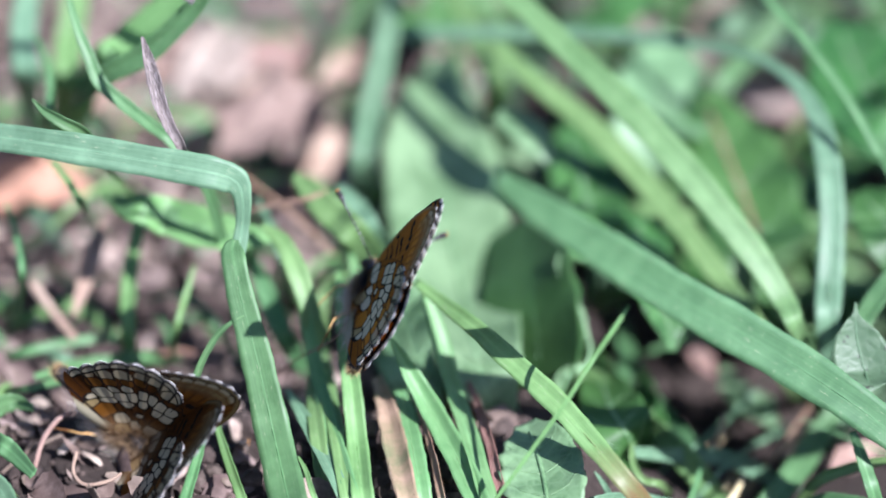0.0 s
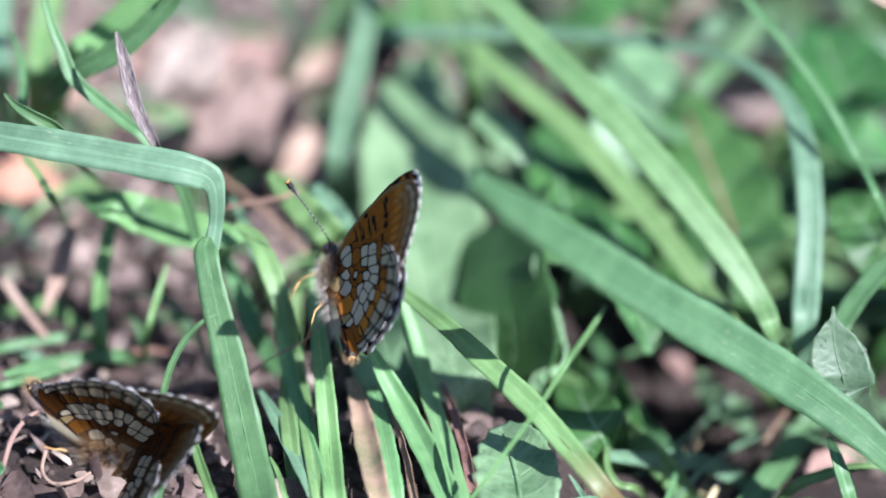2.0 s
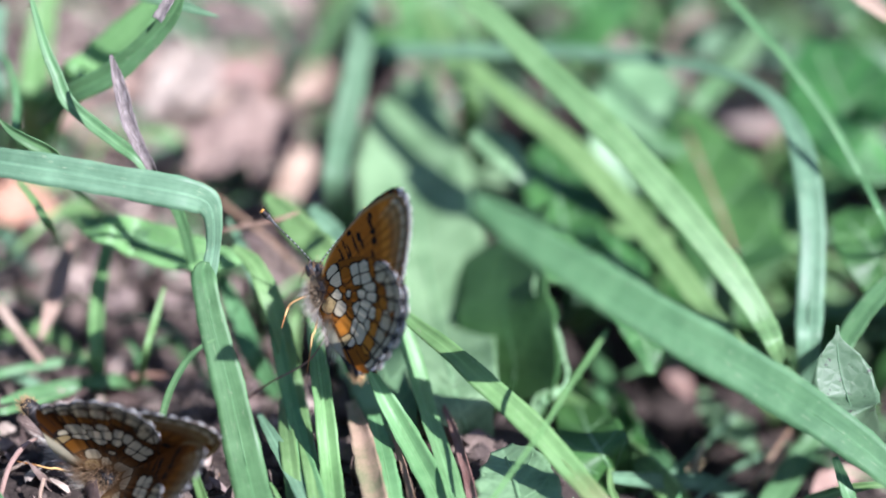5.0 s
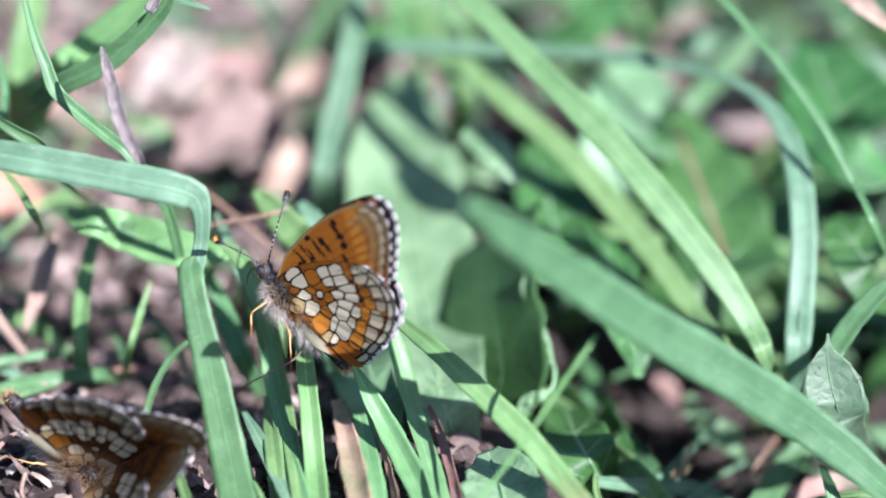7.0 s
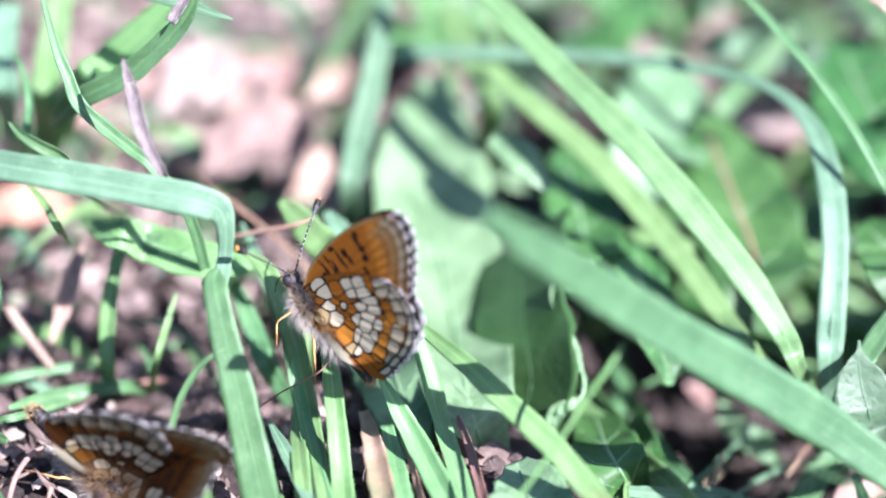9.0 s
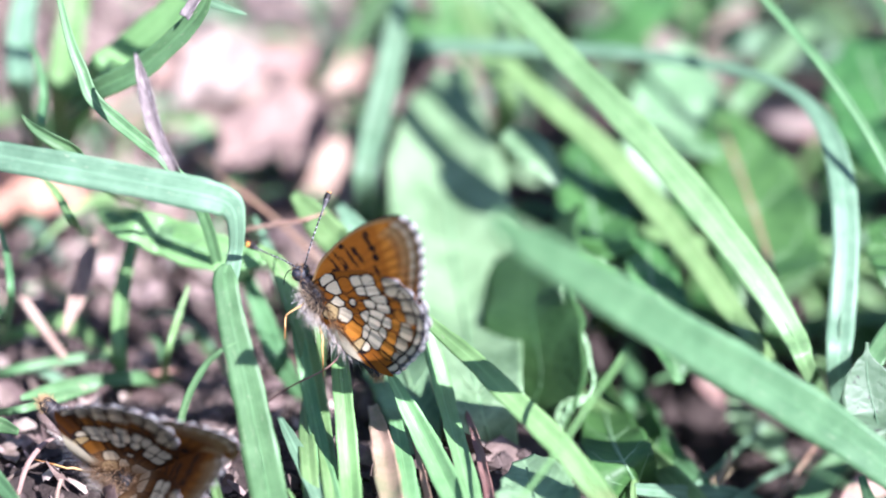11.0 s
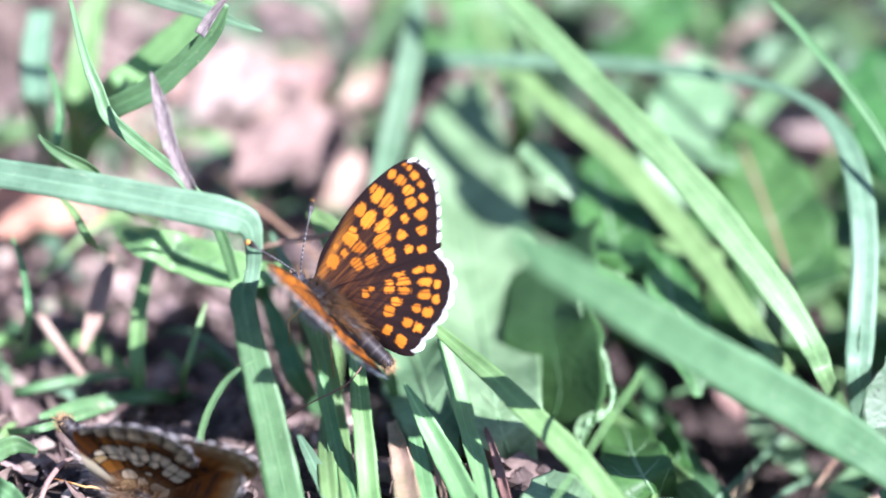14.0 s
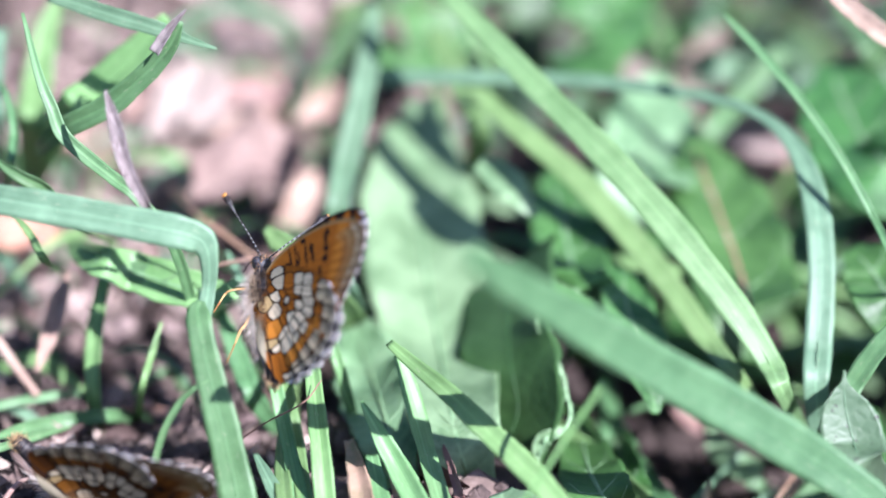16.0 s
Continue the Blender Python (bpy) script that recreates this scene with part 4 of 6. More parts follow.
blade("thin grass shoot in the litter", GRASS_YELLOW, [(-42.1, 19.8, -15.0, 0.86), (-39.0, 8.2, 3.5, 0.98), (-37.5, 12.6, 7.3, 0.98), (-36.4, 16.0, 9.8, 0.33)], fold=0.25)
blade("short grass shoots by the bend", GRASS_BLUE, [(-23.9, 35.3, -17.2, 1.25), (-23.4, 17.5, 8.5, 1.48), (-25.6, 22.8, 11.6, 1.49), (-27.8, 27.0, 13.6, 0.50)], fold=0.2)
blade("narrow grass shoot by the tuft", GRASS_FRESH, [(-8.2, 10.7, -11.1, 1.18), (-10.9, 9.8, 5.4, 1.63), (-13.0, 15.5, 9.1, 1.48), (-14.3, 20.2, 11.6, 0.41)], fold=0.2)
blade("fresh green grass blade leaning, bluish sheen", GRASS_FRESH, [(8.9, -32.3, -2.8, 2.57), (4.5, -27.2, 4.9, 3.31), (1.2, -17.8, 5.2, 3.38), (-2.2, -10.2, 6.5, 3.12), (-5.2, -6.1, 9.8, 2.19), (-7.7, -2.5, 12.5, 0.47)], roll=-12, fold=0.3)
blade("green grass blade leaning into light", GRASS_FRESH, [(8.5, -31.3, -2.8, 3.04), (5.6, -26.1, 4.7, 2.41), (3.4, -15.4, 5.0, 2.47), (1.1, -4.4, 4.1, 2.38), (-0.9, 1.0, 8.9, 2.54), (-2.9, 5.8, 13.2, 1.43)], roll=-38, fold=0.2)
blade("green grass blade with a pale folded edge", GRASS_YELLOW, [(-10.1, -28.2, -1.7, 2.67), (-11.0, -26.8, 5.4, 3.01), (-12.0, -16.6, 5.1, 2.93), (-12.9, -9.5, 8.9, 2.72), (-13.9, -2.0, 11.6, 2.44), (-14.8, 6.1, 11.9, 1.84), (-15.4, 12.5, 11.7, 0.73)], roll=-8, fold=0.25)
blade("narrow green grass blade", GRASS_FRESH, [(-11.2, -30.3, -1.6, 1.97), (-12.7, -25.5, 5.4, 2.11), (-15.4, -14.2, 4.9, 2.17), (-18.1, -1.4, 4.6, 2.07), (-19.9, 4.5, 10.1, 1.76), (-20.9, 8.4, 13.1, 0.64)], roll=-10, fold=0.2)
dry("pinkish withered grass blade streaked with green", ROSY, [(-3.3, -28.0, -1.8, 2.3), (-5.0, -27.4, 6.2, 2.9), (-6.8, -17.3, 5.8, 3.4), (-8.2, -8.1, 4.4, 2.8), (-9.7, 1.2, 1.4, 1.4)], fold=0.25)
dry("rusty withered narrow blade", RUST, [(8.9, -28.1, -2.9, 1.38), (7.4, -24.8, 4.6, 1.51), (6.2, -15.9, 4.4, 1.39), (4.6, -6.4, 3.3, 1.11), (3.0, 1.2, 1.4, 0.40)], roll=25)
dry("thin rusty curled blade", RUST, [(0.9, -28.9, -2.0, 0.91), (-0.6, -25.5, 5.4, 1.06), (-1.8, -17.8, 5.2, 0.92), (-3.1, -11.5, 5.0, 0.70), (-4.0, -6.2, 3.5, 0.32)], roll=40)
blade("pale blurred blade deep in the tuft", GRASS_YELLOW, [(-15.5, -26.1, -1.7, 1.84), (-17.1, -17.8, 5.2, 2.30), (-18.3, -8.1, 4.4, 2.20), (-19.4, 3.8, -0.2, 0.98)])
blade("light green blade deep in the tuft", GRASS_FRESH, [(-2.1, -30.1, -1.9, 2.58), (-3.5, -24.3, 5.2, 3.03), (-4.9, -14.2, 4.9, 2.94), (-6.5, -2.9, 2.8, 1.75)], roll=-10)
stem("thin dark stalk slanting through the tuft", RUST, [(-28.3, 1.0, -2.0, 0.12), (-21.3, -1.8, 7.2, 0.12), (-15.6, -2.0, 11.6, 0.12), (-13.1, 0.0, 14.0, 0.08)])
dry("pale pinkish dead leaf in the shade", DRY, [(36.6, 39.3, -23.2, 0.73), (37.8, 37.2, -22.5, 3.61), (39.5, 35.6, -22.9, 4.50), (41.0, 31.4, -23.3, 3.22), (42.3, 28.5, -23.6, 0.89)], face=(0.2, -0.5, 0.84), n=24, fold=0.05)
herb("bluish oval leaf in the shade", LEAF_PALE, [(50.8, 27.7, -32.1, 1.08), (46.6, 17.6, -19.5, 3.80), (44.7, 20.5, -19.2, 4.87), (43.1, 24.2, -17.9, 1.05)], face=(0.2, -0.5, 0.84))
herb("bluish oval leaf in the shade", LEAF_PALE, [(54.8, 23.3, -31.6, 1.07), (50.0, 13.3, -18.3, 3.42), (47.6, 15.9, -18.4, 4.47), (44.4, 18.4, -18.5, 0.86)], face=(-0.1, -0.5, 0.84))
herb("small dark leaf in the shade", LEAF, [(33.8, 10.9, -23.2, 1.03), (30.0, 3.9, -9.3, 4.96), (28.4, 15.4, -14.4, 5.97), (27.4, 25.5, -17.9, 0.88)], face=(-0.2, -0.7, 0.7))
blade("blurred green blade low in the shade", GRASS, [(29.0, 46.5, -27.1, 1.86), (28.1, 23.3, -15.8, 3.82), (30.4, 17.0, -17.1, 3.78), (33.6, 5.0, -12.7, 3.33), (38.0, -1.4, -11.0, 1.15)], roll=20)
blade("thin bluish stem leaf in the shade", GRASS_BLUE, [(29.7, -4.2, -14.0, 0.58), (36.4, -0.2, -11.1, 0.66), (44.8, 14.4, -17.0, 0.68), (50.2, 19.2, -14.4, 0.26)], fold=0.2)
blade("thin bluish stem leaf in the shade", GRASS_BLUE, [(35.3, -8.4, -15.5, 0.57), (41.0, -3.9, -10.9, 0.65), (49.4, 8.8, -17.5, 0.68), (56.2, 10.4, -15.6, 0.25)], fold=0.2)
stem("dead brown stalk curled on the soil", DRY, [(-56.5, -17.2, 1.3, 0.35), (-55.5, -14.0, 3.6, 0.39), (-53.7, -11.5, 5.0, 0.35), (-52.1, -9.3, 4.5, 0.20)])
stem("pale curled stalk on the litter", DRY, [(-50.4, -17.1, 4.5, 0.27), (-50.7, -19.6, 3.1, 0.27), (-49.0, -21.4, 2.5, 0.27), (-45.9, -21.1, 2.8, 0.27), (-44.0, -20.4, 3.7, 0.19)])
stem("dead grey stalk on the litter", DEAD, [(-61.6, -16.3, -0.7, 0.31), (-57.8, -13.5, 1.0, 0.31), (-53.3, -11.3, 2.1, 0.24)])
dry("whitish withered tip on a green blade", CURL, [(-36.0, 28.6, 47.3, 1.57), (-34.5, 29.2, 49.6, 1.41), (-33.0, 29.6, 51.6, 0.94), (-31.4, 29.9, 53.5, 0.23)], fold=0.35)
blade("blurred green blade over the litter", GRASS_YELLOW, [(-73.1, 29.5, -16.8, 1.41), (-62.1, 21.8, -5.2, 1.87), (-57.0, 22.9, -3.9, 2.21), (-52.6, 20.7, -4.9, 2.21), (-48.6, 18.1, -6.5, 0.85)], roll=15)
blade("blurred green blade lying in the litter", GRASS, [(-39.7, 21.6, -15.5, 1.39), (-43.7, 9.7, -2.5, 1.98), (-49.5, 9.3, -3.0, 2.15), (-54.7, 5.7, -1.0, 1.96), (-58.8, 1.2, 1.4, 0.81)])
blade("dark green blade behind the resting butterfly", GRASS, [(-67.4, -9.9, -2.7, 1.59), (-63.3, -10.3, 4.9, 2.34), (-60.7, -6.9, 4.2, 2.52), (-57.4, -8.2, 4.3, 0.94)], roll=-15)
blade("blurred green blade behind the broad blade", GRASS, [(-19.5, 15.7, -13.5, 2.05), (-23.4, 10.6, 0.2, 2.80), (-25.6, 15.3, 2.7, 2.98), (-27.8, 20.1, 5.2, 2.17), (-29.2, 23.7, 6.5, 0.67)], roll=-10)
blade("green grass blade beneath the resting butterfly", GRASS, [(-36.8, -32.4, -1.6, 1.21), (-35.3, -31.9, 5.5, 1.49), (-34.3, -25.0, 5.9, 1.51), (-33.5, -18.8, 5.6, 1.23), (-33.0, -15.2, 5.3, 0.39)], fold=0.2)

# ---- undergrowth behind, and the meadow round about ----
def undergrowth():
    rnd = np.random.RandomState(21)
    for k in range(58):
        x, y = 6 + 116 * rnd.rand(), 14 + 126 * rnd.rand()
        turn, size = rnd.rand() * 6.28, 4 + 6 * rnd.rand() + 0.035 * y
        lift = 3 + 7 * rnd.rand() * (1 if y > 25 else 0.5)
        z = rise(x, y)
        dx, dy = math.cos(turn) * size, math.sin(turn) * size
        rows = [(x - dx, y - dy, z - 1, 1.5), (x - dx * 0.6, y - dy * 0.6, z + lift * 0.7, size * 0.45), (x, y, z + lift, size * (0.7 + 0.3 * rnd.rand())),
                (x + dx * 0.6, y + dy * 0.6, z + lift * 0.9, size * 0.5), (x + dx, y + dy, z + lift * 0.6, 0.8)]
        tilt, mat = (0.5 * rnd.randn(), -0.35 + 0.4 * rnd.randn(), 0.9), LEAF if rnd.rand() < 0.78 else LEAF_PALE
        if 18 < x < 64 and y < 44:                     # bare dark soil beneath the broad blade
            continue
        herb("green herb leaf low on the shaded ground", mat, rows, face=tilt, n=18, across=9, seed=k, rib=False)
    for k in range(140):
        x, y = -5 + 125 * rnd.rand(), 30 + 120 * rnd.rand()
        if k % 8 == 0:
            x, y = -110 + 100 * rnd.rand(), 50 + 90 * rnd.rand()
        h, w = 7 + 13 * rnd.rand(), 0.9 + 2.2 * rnd.rand()
        lx, ly = 16 * rnd.randn(), 12 * rnd.randn()
        z = rise(x, y) - 1
        rows = [(x, y, z, w * 0.8), (x + lx * 0.2, y + ly * 0.2, z + h * 0.6, w), (x + lx * 0.6, y + ly * 0.6, z + h, w * 0.9), (x + lx * 1.3, y + ly * 1.3, z + h * 0.9, 0.3)]
        blade("short green grass blade in the undergrowth", (GRASS, GRASS_YELLOW, GRASS_BLUE)[k % 3], rows, roll=40 * rnd.randn() * 0.6, n=18, across=5, seed=k, rib=False)


def clutter():
    """Short shoots and dead stalks on the open soil."""
    rnd = np.random.RandomState(33)
    for k in range(104):
        x, y = -85 + 85 * rnd.rand(), -22 + 120 * rnd.rand()
        if math.hypot(x + 38, y + 8) < 24:
            x -= 34
        elif y < 18 and x > -26:
            y += 40
        z, a, l = rise(x, y), rnd.rand() * 6.28, 7 + 12 * rnd.rand()
        dx, dy, h, w = l * math.cos(a), l * math.sin(a), 2 + 7 * rnd.rand(), 0.5 + 1.3 * rnd.rand()
        rows = [(x, y, z - 0.5, w), (x + dx * 0.35, y + dy * 0.35, z + h, w), (x + dx * 0.7, y + dy * 0.7, z + h * 1.1, w * 0.8), (x + dx, y + dy, z + h * 0.7, 0.2)]
        if k % 3:
            blade("short thin grass shoot on the litter", (GRASS, GRASS_YELLOW, GRASS_BLUE)[k % 4 % 3], rows, n=14, across=5, seed=k, rib=False, fold=0.2)
        else:
            stem("thin dead stalk lying on the litter", (DRY, DEAD, RUST)[k % 9 // 3], [(p[0], p[1], p[2] * 0.5 + z * 0.5 + 0.4, 0.22 + 0.3 * rnd.rand()) for p in rows], sides=6, n=12)


undergrowth()
clutter()


def meadow():
    """Grass standing all round, beyond what the camera sees, with one clump added to cast shade."""
    rnd = np.random.RandomState(8)
    verts, faces, uv = [], [], []
    while len(verts) < 6500 * 10:
        r, a = 0.16 + 2.2 * rnd.rand() ** 1.6, rnd.rand() * 6.28
        x, y = r * math.cos(a) * 1000, r * math.sin(a) * 1000 + 20
        if y < 40 and abs(x) < 150 and y > -420:
            top = 0.35 * max(0.0, -y - 60)
        elif abs(x) < 60 + 0.25 * y and y > 0:
            top = 28 + 0.1 * y
        else:
            top = 70
        h = min(top, 30 + 60 * rnd.rand())
        # first blades: an added clump, out of view, to shade the lower right
        if len(verts) < 1100:
            x, y, h = 62 + 42 * rnd.rand(), -88 + 44 * rnd.rand(), 28 + 18 * rnd.rand()
        if h < 8:
            continue
        w, d = 1.2 + 1.6 * rnd.rand(), rnd.rand() * 6.28
        lx, ly = h * 0.5 * rnd.randn(), h * 0.5 * rnd.randn()
        k, z = len(verts), rise(x, y) - 1
        for i in range(5):
            u = i / 4
            half = w * (1 - u ** 2) / 2 + 0.08
            cx, cy, cz = x + lx * u ** 2, y + ly * u ** 2, z + h * math.sin(u * 1.4)
            for s in (-1, 1):
                verts.append(((cx + s * half * math.cos(d)) * MM, (cy + s * half * math.sin(d)) * MM, cz * MM))
                uv.append((s * half, h * u))
        faces += [(k + 2 * i, k + 2 * i + 1, k + 2 * i + 3, k + 2 * i + 2) for i in range(4)]
    thing("meadow_grass", mesh_from("meadow_grass", verts, faces, GRASS, uv=uv), "green meadow grass all round, one unseen clump added for shade", "grass", kind="stuff")


meadow()


# ---- butterflies ----
# Patches as (across the wing, towards the tail, half length, half width) in mm from the wing's root.
FORE_UPPER_INNER = [(8.3, -1.9, 1.0, 1.1), (4.5, -1.4, 1.0, 0.85), (6.1, -2.5, 0.43, 0.35), (6.4, -1.1, 0.5, 0.5), (9.4, -2.6, 0.44, 0.5), (12.1, -3.7, 1.0, 0.72), (12.0, -2.1, 1.35, 0.85),
    (8.4, -0.3, 0.9, 0.85), (6.6, 1.2, 0.8, 0.95), (8.4, 2.1, 0.85, 0.95), (15.2, -3.5, 1.1, 0.72), (15.5, -2.1, 1.15, 0.68), (15.0, -0.9, 1.0, 0.62), (12.8, -0.1, 1.15, 0.75),
    (11.4, 1.2, 1.3, 0.9), (10.8, 3.3, 0.85, 1.05), (15.3, -4.6, 0.6, 0.4)]
FORE_UPPER_OUTER = [(18.5, -4.2, 0.72, 0.6), (18.9, -2.7, 0.8, 0.72), (18.7, -1.1, 0.82, 0.72), (17.8, 0.3, 0.82, 0.76), (15.7, 1.3, 0.7, 0.66), (13.8, 2.6, 0.79, 0.72), (13.2, 4.6, 0.69, 0.62),
    (20.7, -3.9, 0.3, 0.3), (20.8, -3.1, 0.42, 0.4), (20.7, -2.0, 0.6, 0.55), (20.5, -0.5, 0.54, 0.54), (19.4, 1.1, 0.67, 0.67), (17.7, 2.4, 0.95, 0.85), (16.3, 4.0, 0.74, 0.75), (14.5, 5.8, 0.58, 0.65)]
HIND_UPPER = [(4.6, 4.7, 0.55, 0.6), (5.6, 4.9, 0.4, 0.4), (8.1, 6.0, 0.63, 0.42), (9.6, 7.2, 1.0, 0.58), (7.4, 6.6, 0.79, 0.55), (8.8, 8.1, 0.98, 0.55), (7.0, 8.4, 0.9, 0.58), (5.4, 8.7, 0.9, 0.85),
    (3.3, 10.3, 0.69, 0.8), (3.7, 12.6, 0.9, 0.9), (12.2, 7.5, 0.85, 0.48), (13.5, 8.5, 0.7, 0.6), (11.7, 9.3, 1.0, 0.65), (12.7, 10.6, 0.5, 0.65), (10.5, 10.4, 1.0, 0.72), (11.1, 11.9, 0.59, 0.7),
    (8.4, 10.9, 0.74, 0.65), (9.1, 12.4, 0.82, 0.85), (6.1, 11.5, 0.78, 0.75), (6.7, 13.0, 0.7, 0.68), (9.8, 6.0, 0.77, 0.4)]
HIND_CREAM = [(3.8, -0.3, 1.22, 0.66), (4.0, 1.0, 1.3, 0.95), (3.2, 2.8, 0.97, 0.62), (5.4, 4.1, 0.42, 0.42), (2.9, 4.9, 0.92, 0.95), (1.5, 3.5, 0.92, 0.85), (8.4, 2.1, 0.96, 0.76), (10.4, 2.9, 1.15, 0.72),
    (8.2, 3.5, 0.82, 0.64), (9.9, 4.3, 1.2, 0.7), (8.1, 5.7, 1.0, 0.56), (10.1, 5.8, 1.15, 0.54), (9.6, 7.0, 1.2, 0.57), (8.0, 7.4, 1.1, 0.7), (5.9, 6.6, 0.64, 0.95), (6.5, 8.0, 1.05, 0.95),
    (4.3, 8.3, 0.6, 1.1), (4.9, 9.8, 1.05, 1.3), (2.8, 10.0, 0.46, 0.7), (2.0, 9.1, 0.6, 0.9), (6.8, 9.6, 0.62, 0.7), (8.7, 8.9, 0.7, 0.72)]
HIND_OUTER = [(13.5, 4.7, 1.1, 0.6), (13.2, 6.0, 1.1, 0.6), (14.3, 7.1, 0.9, 0.62), (13.7, 8.5, 0.9, 0.78), (13.0, 10.1, 0.8, 0.8), (10.7, 11.3, 1.0, 1.1), (8.5, 12.5, 0.85, 1.1), (6.3, 13.6, 0.7, 0.8)]
HIND_ORANGE = [(6.1, 1.6, 1.2, 0.87), (4.5, 2.9, 0.69, 0.41), (2.5, 1.6, 0.79, 0.5), (2.6, 7.3, 1.15, 1.4), (4.4, 6.6, 0.83, 0.74), (6.4, 5.3, 0.58, 0.7), (11.9, 3.9, 0.6, 1.15), (12.3, 7.8, 0.9, 0.6),
    (11.8, 9.2, 0.83, 0.8), (10.0, 10.0, 0.76, 0.8), (7.8, 11.0, 0.7, 0.85), (5.6, 12.0, 0.93, 1.1)]
# Bars beneath the forewing, running across the veins.
FORE_BLACK = [(9.3, -3.9, 0.4, 0.3), (6.4, -1.9, 0.2, 1.0), (5.7, -1.4, 0.4, 0.3), (7.7, -1.9, 0.16, 1.1), (8.35, -1.6, 0.16, 0.8), (9.9, -2.1, 0.18, 1.2), (11.1, -2.6, 0.5, 0.8), (11.4, -1.6, 0.3, 0.7),
    (14.7, -4.0, 0.35, 0.5), (14.3, -3.1, 0.35, 0.75), (14.3, -1.9, 0.55, 0.5), (14.1, -0.7, 0.6, 0.55), (12.9, 1.2, 0.25, 0.6), (12.3, 2.6, 0.25, 0.6), (6.1, -0.6, 0.45, 0.26)]
FORE_EDGE = [(0, -1.0), (3.8, -3.3), (7.2, -4.3), (11, -5.0), (15, -5.3), (18.8, -5.0), (21, -4.4), (22.5, -3.4), (23, -2.2), (22.9, -0.6), (22.1, 1.2), (20.7, 3.1), (18.9, 5.1), (17.3, 6.7), (15.8, 7.3), (10, 5.0), (5, 2.5), (0, 0.9)]
HIND_EDGE = [(0, -0.7), (4.2, -1.1), (8.8, 0.5), (12, 2.3), (14.3, 4.1), (15.7, 6), (16.2, 7.8), (16.1, 9.6), (15.4, 11.5), (13.6, 13.3), (11, 14.6), (7.7, 15.2), (4.5, 15.5), (2.6, 14.4), (0.9, 11), (-0.4, 8), (-0.8, 4), (-0.3, 1.5)]
DARK, BLACK = np.array([0.016, 0.009, 0.009]), np.array([0.010, 0.007, 0.007])
ORANGE, CREAM, WHITE = np.array([0.72, 0.235, 0.016]), np.array([0.68, 0.59, 0.41]), np.array([0.88, 0.87, 0.85])
RUSTY, WARM, BUFF, GREYISH = np.array([0.36, 0.120, 0.012]), np.array([0.56, 0.215, 0.026]), np.array([0.38, 0.28, 0.13]), np.array([0.40, 0.36, 0.25])


def blend(a, b, k):
    return a + (b - a) * k[:, None]


def patches(l, b, rows, wobble=0.0, power=2.6):
    """For each scale: the nearest patch, how far it lies outside that patch in mm, and how far outside the next."""
    d1, d2, who = np.full(len(l), 9.0), np.full(len(l), 9.0), np.zeros(len(l), dtype=int)
    for k, (x, y, half, wide) in enumerate(rows):
        a = math.atan2(y + 0.4, max(x, 0.3) + 0.4)
        u, v = (l - x) * math.cos(a) + (b - y) * math.sin(a), (b - y) * math.cos(a) - (l - x) * math.sin(a)
        d = ((np.abs(u / half) ** power + np.abs(v / wide) ** power) ** (1 / power) - 1) * min(half, wide) + wobble
        who = np.where(d < d1, k, who)
        d2 = np.minimum(d2, np.maximum(d, d1))
        d1 = np.minimum(d1, d)
    return d1, d2, who


def soft(v, low, high):
    return np.clip((v - low) / (high - low), 0, 1)


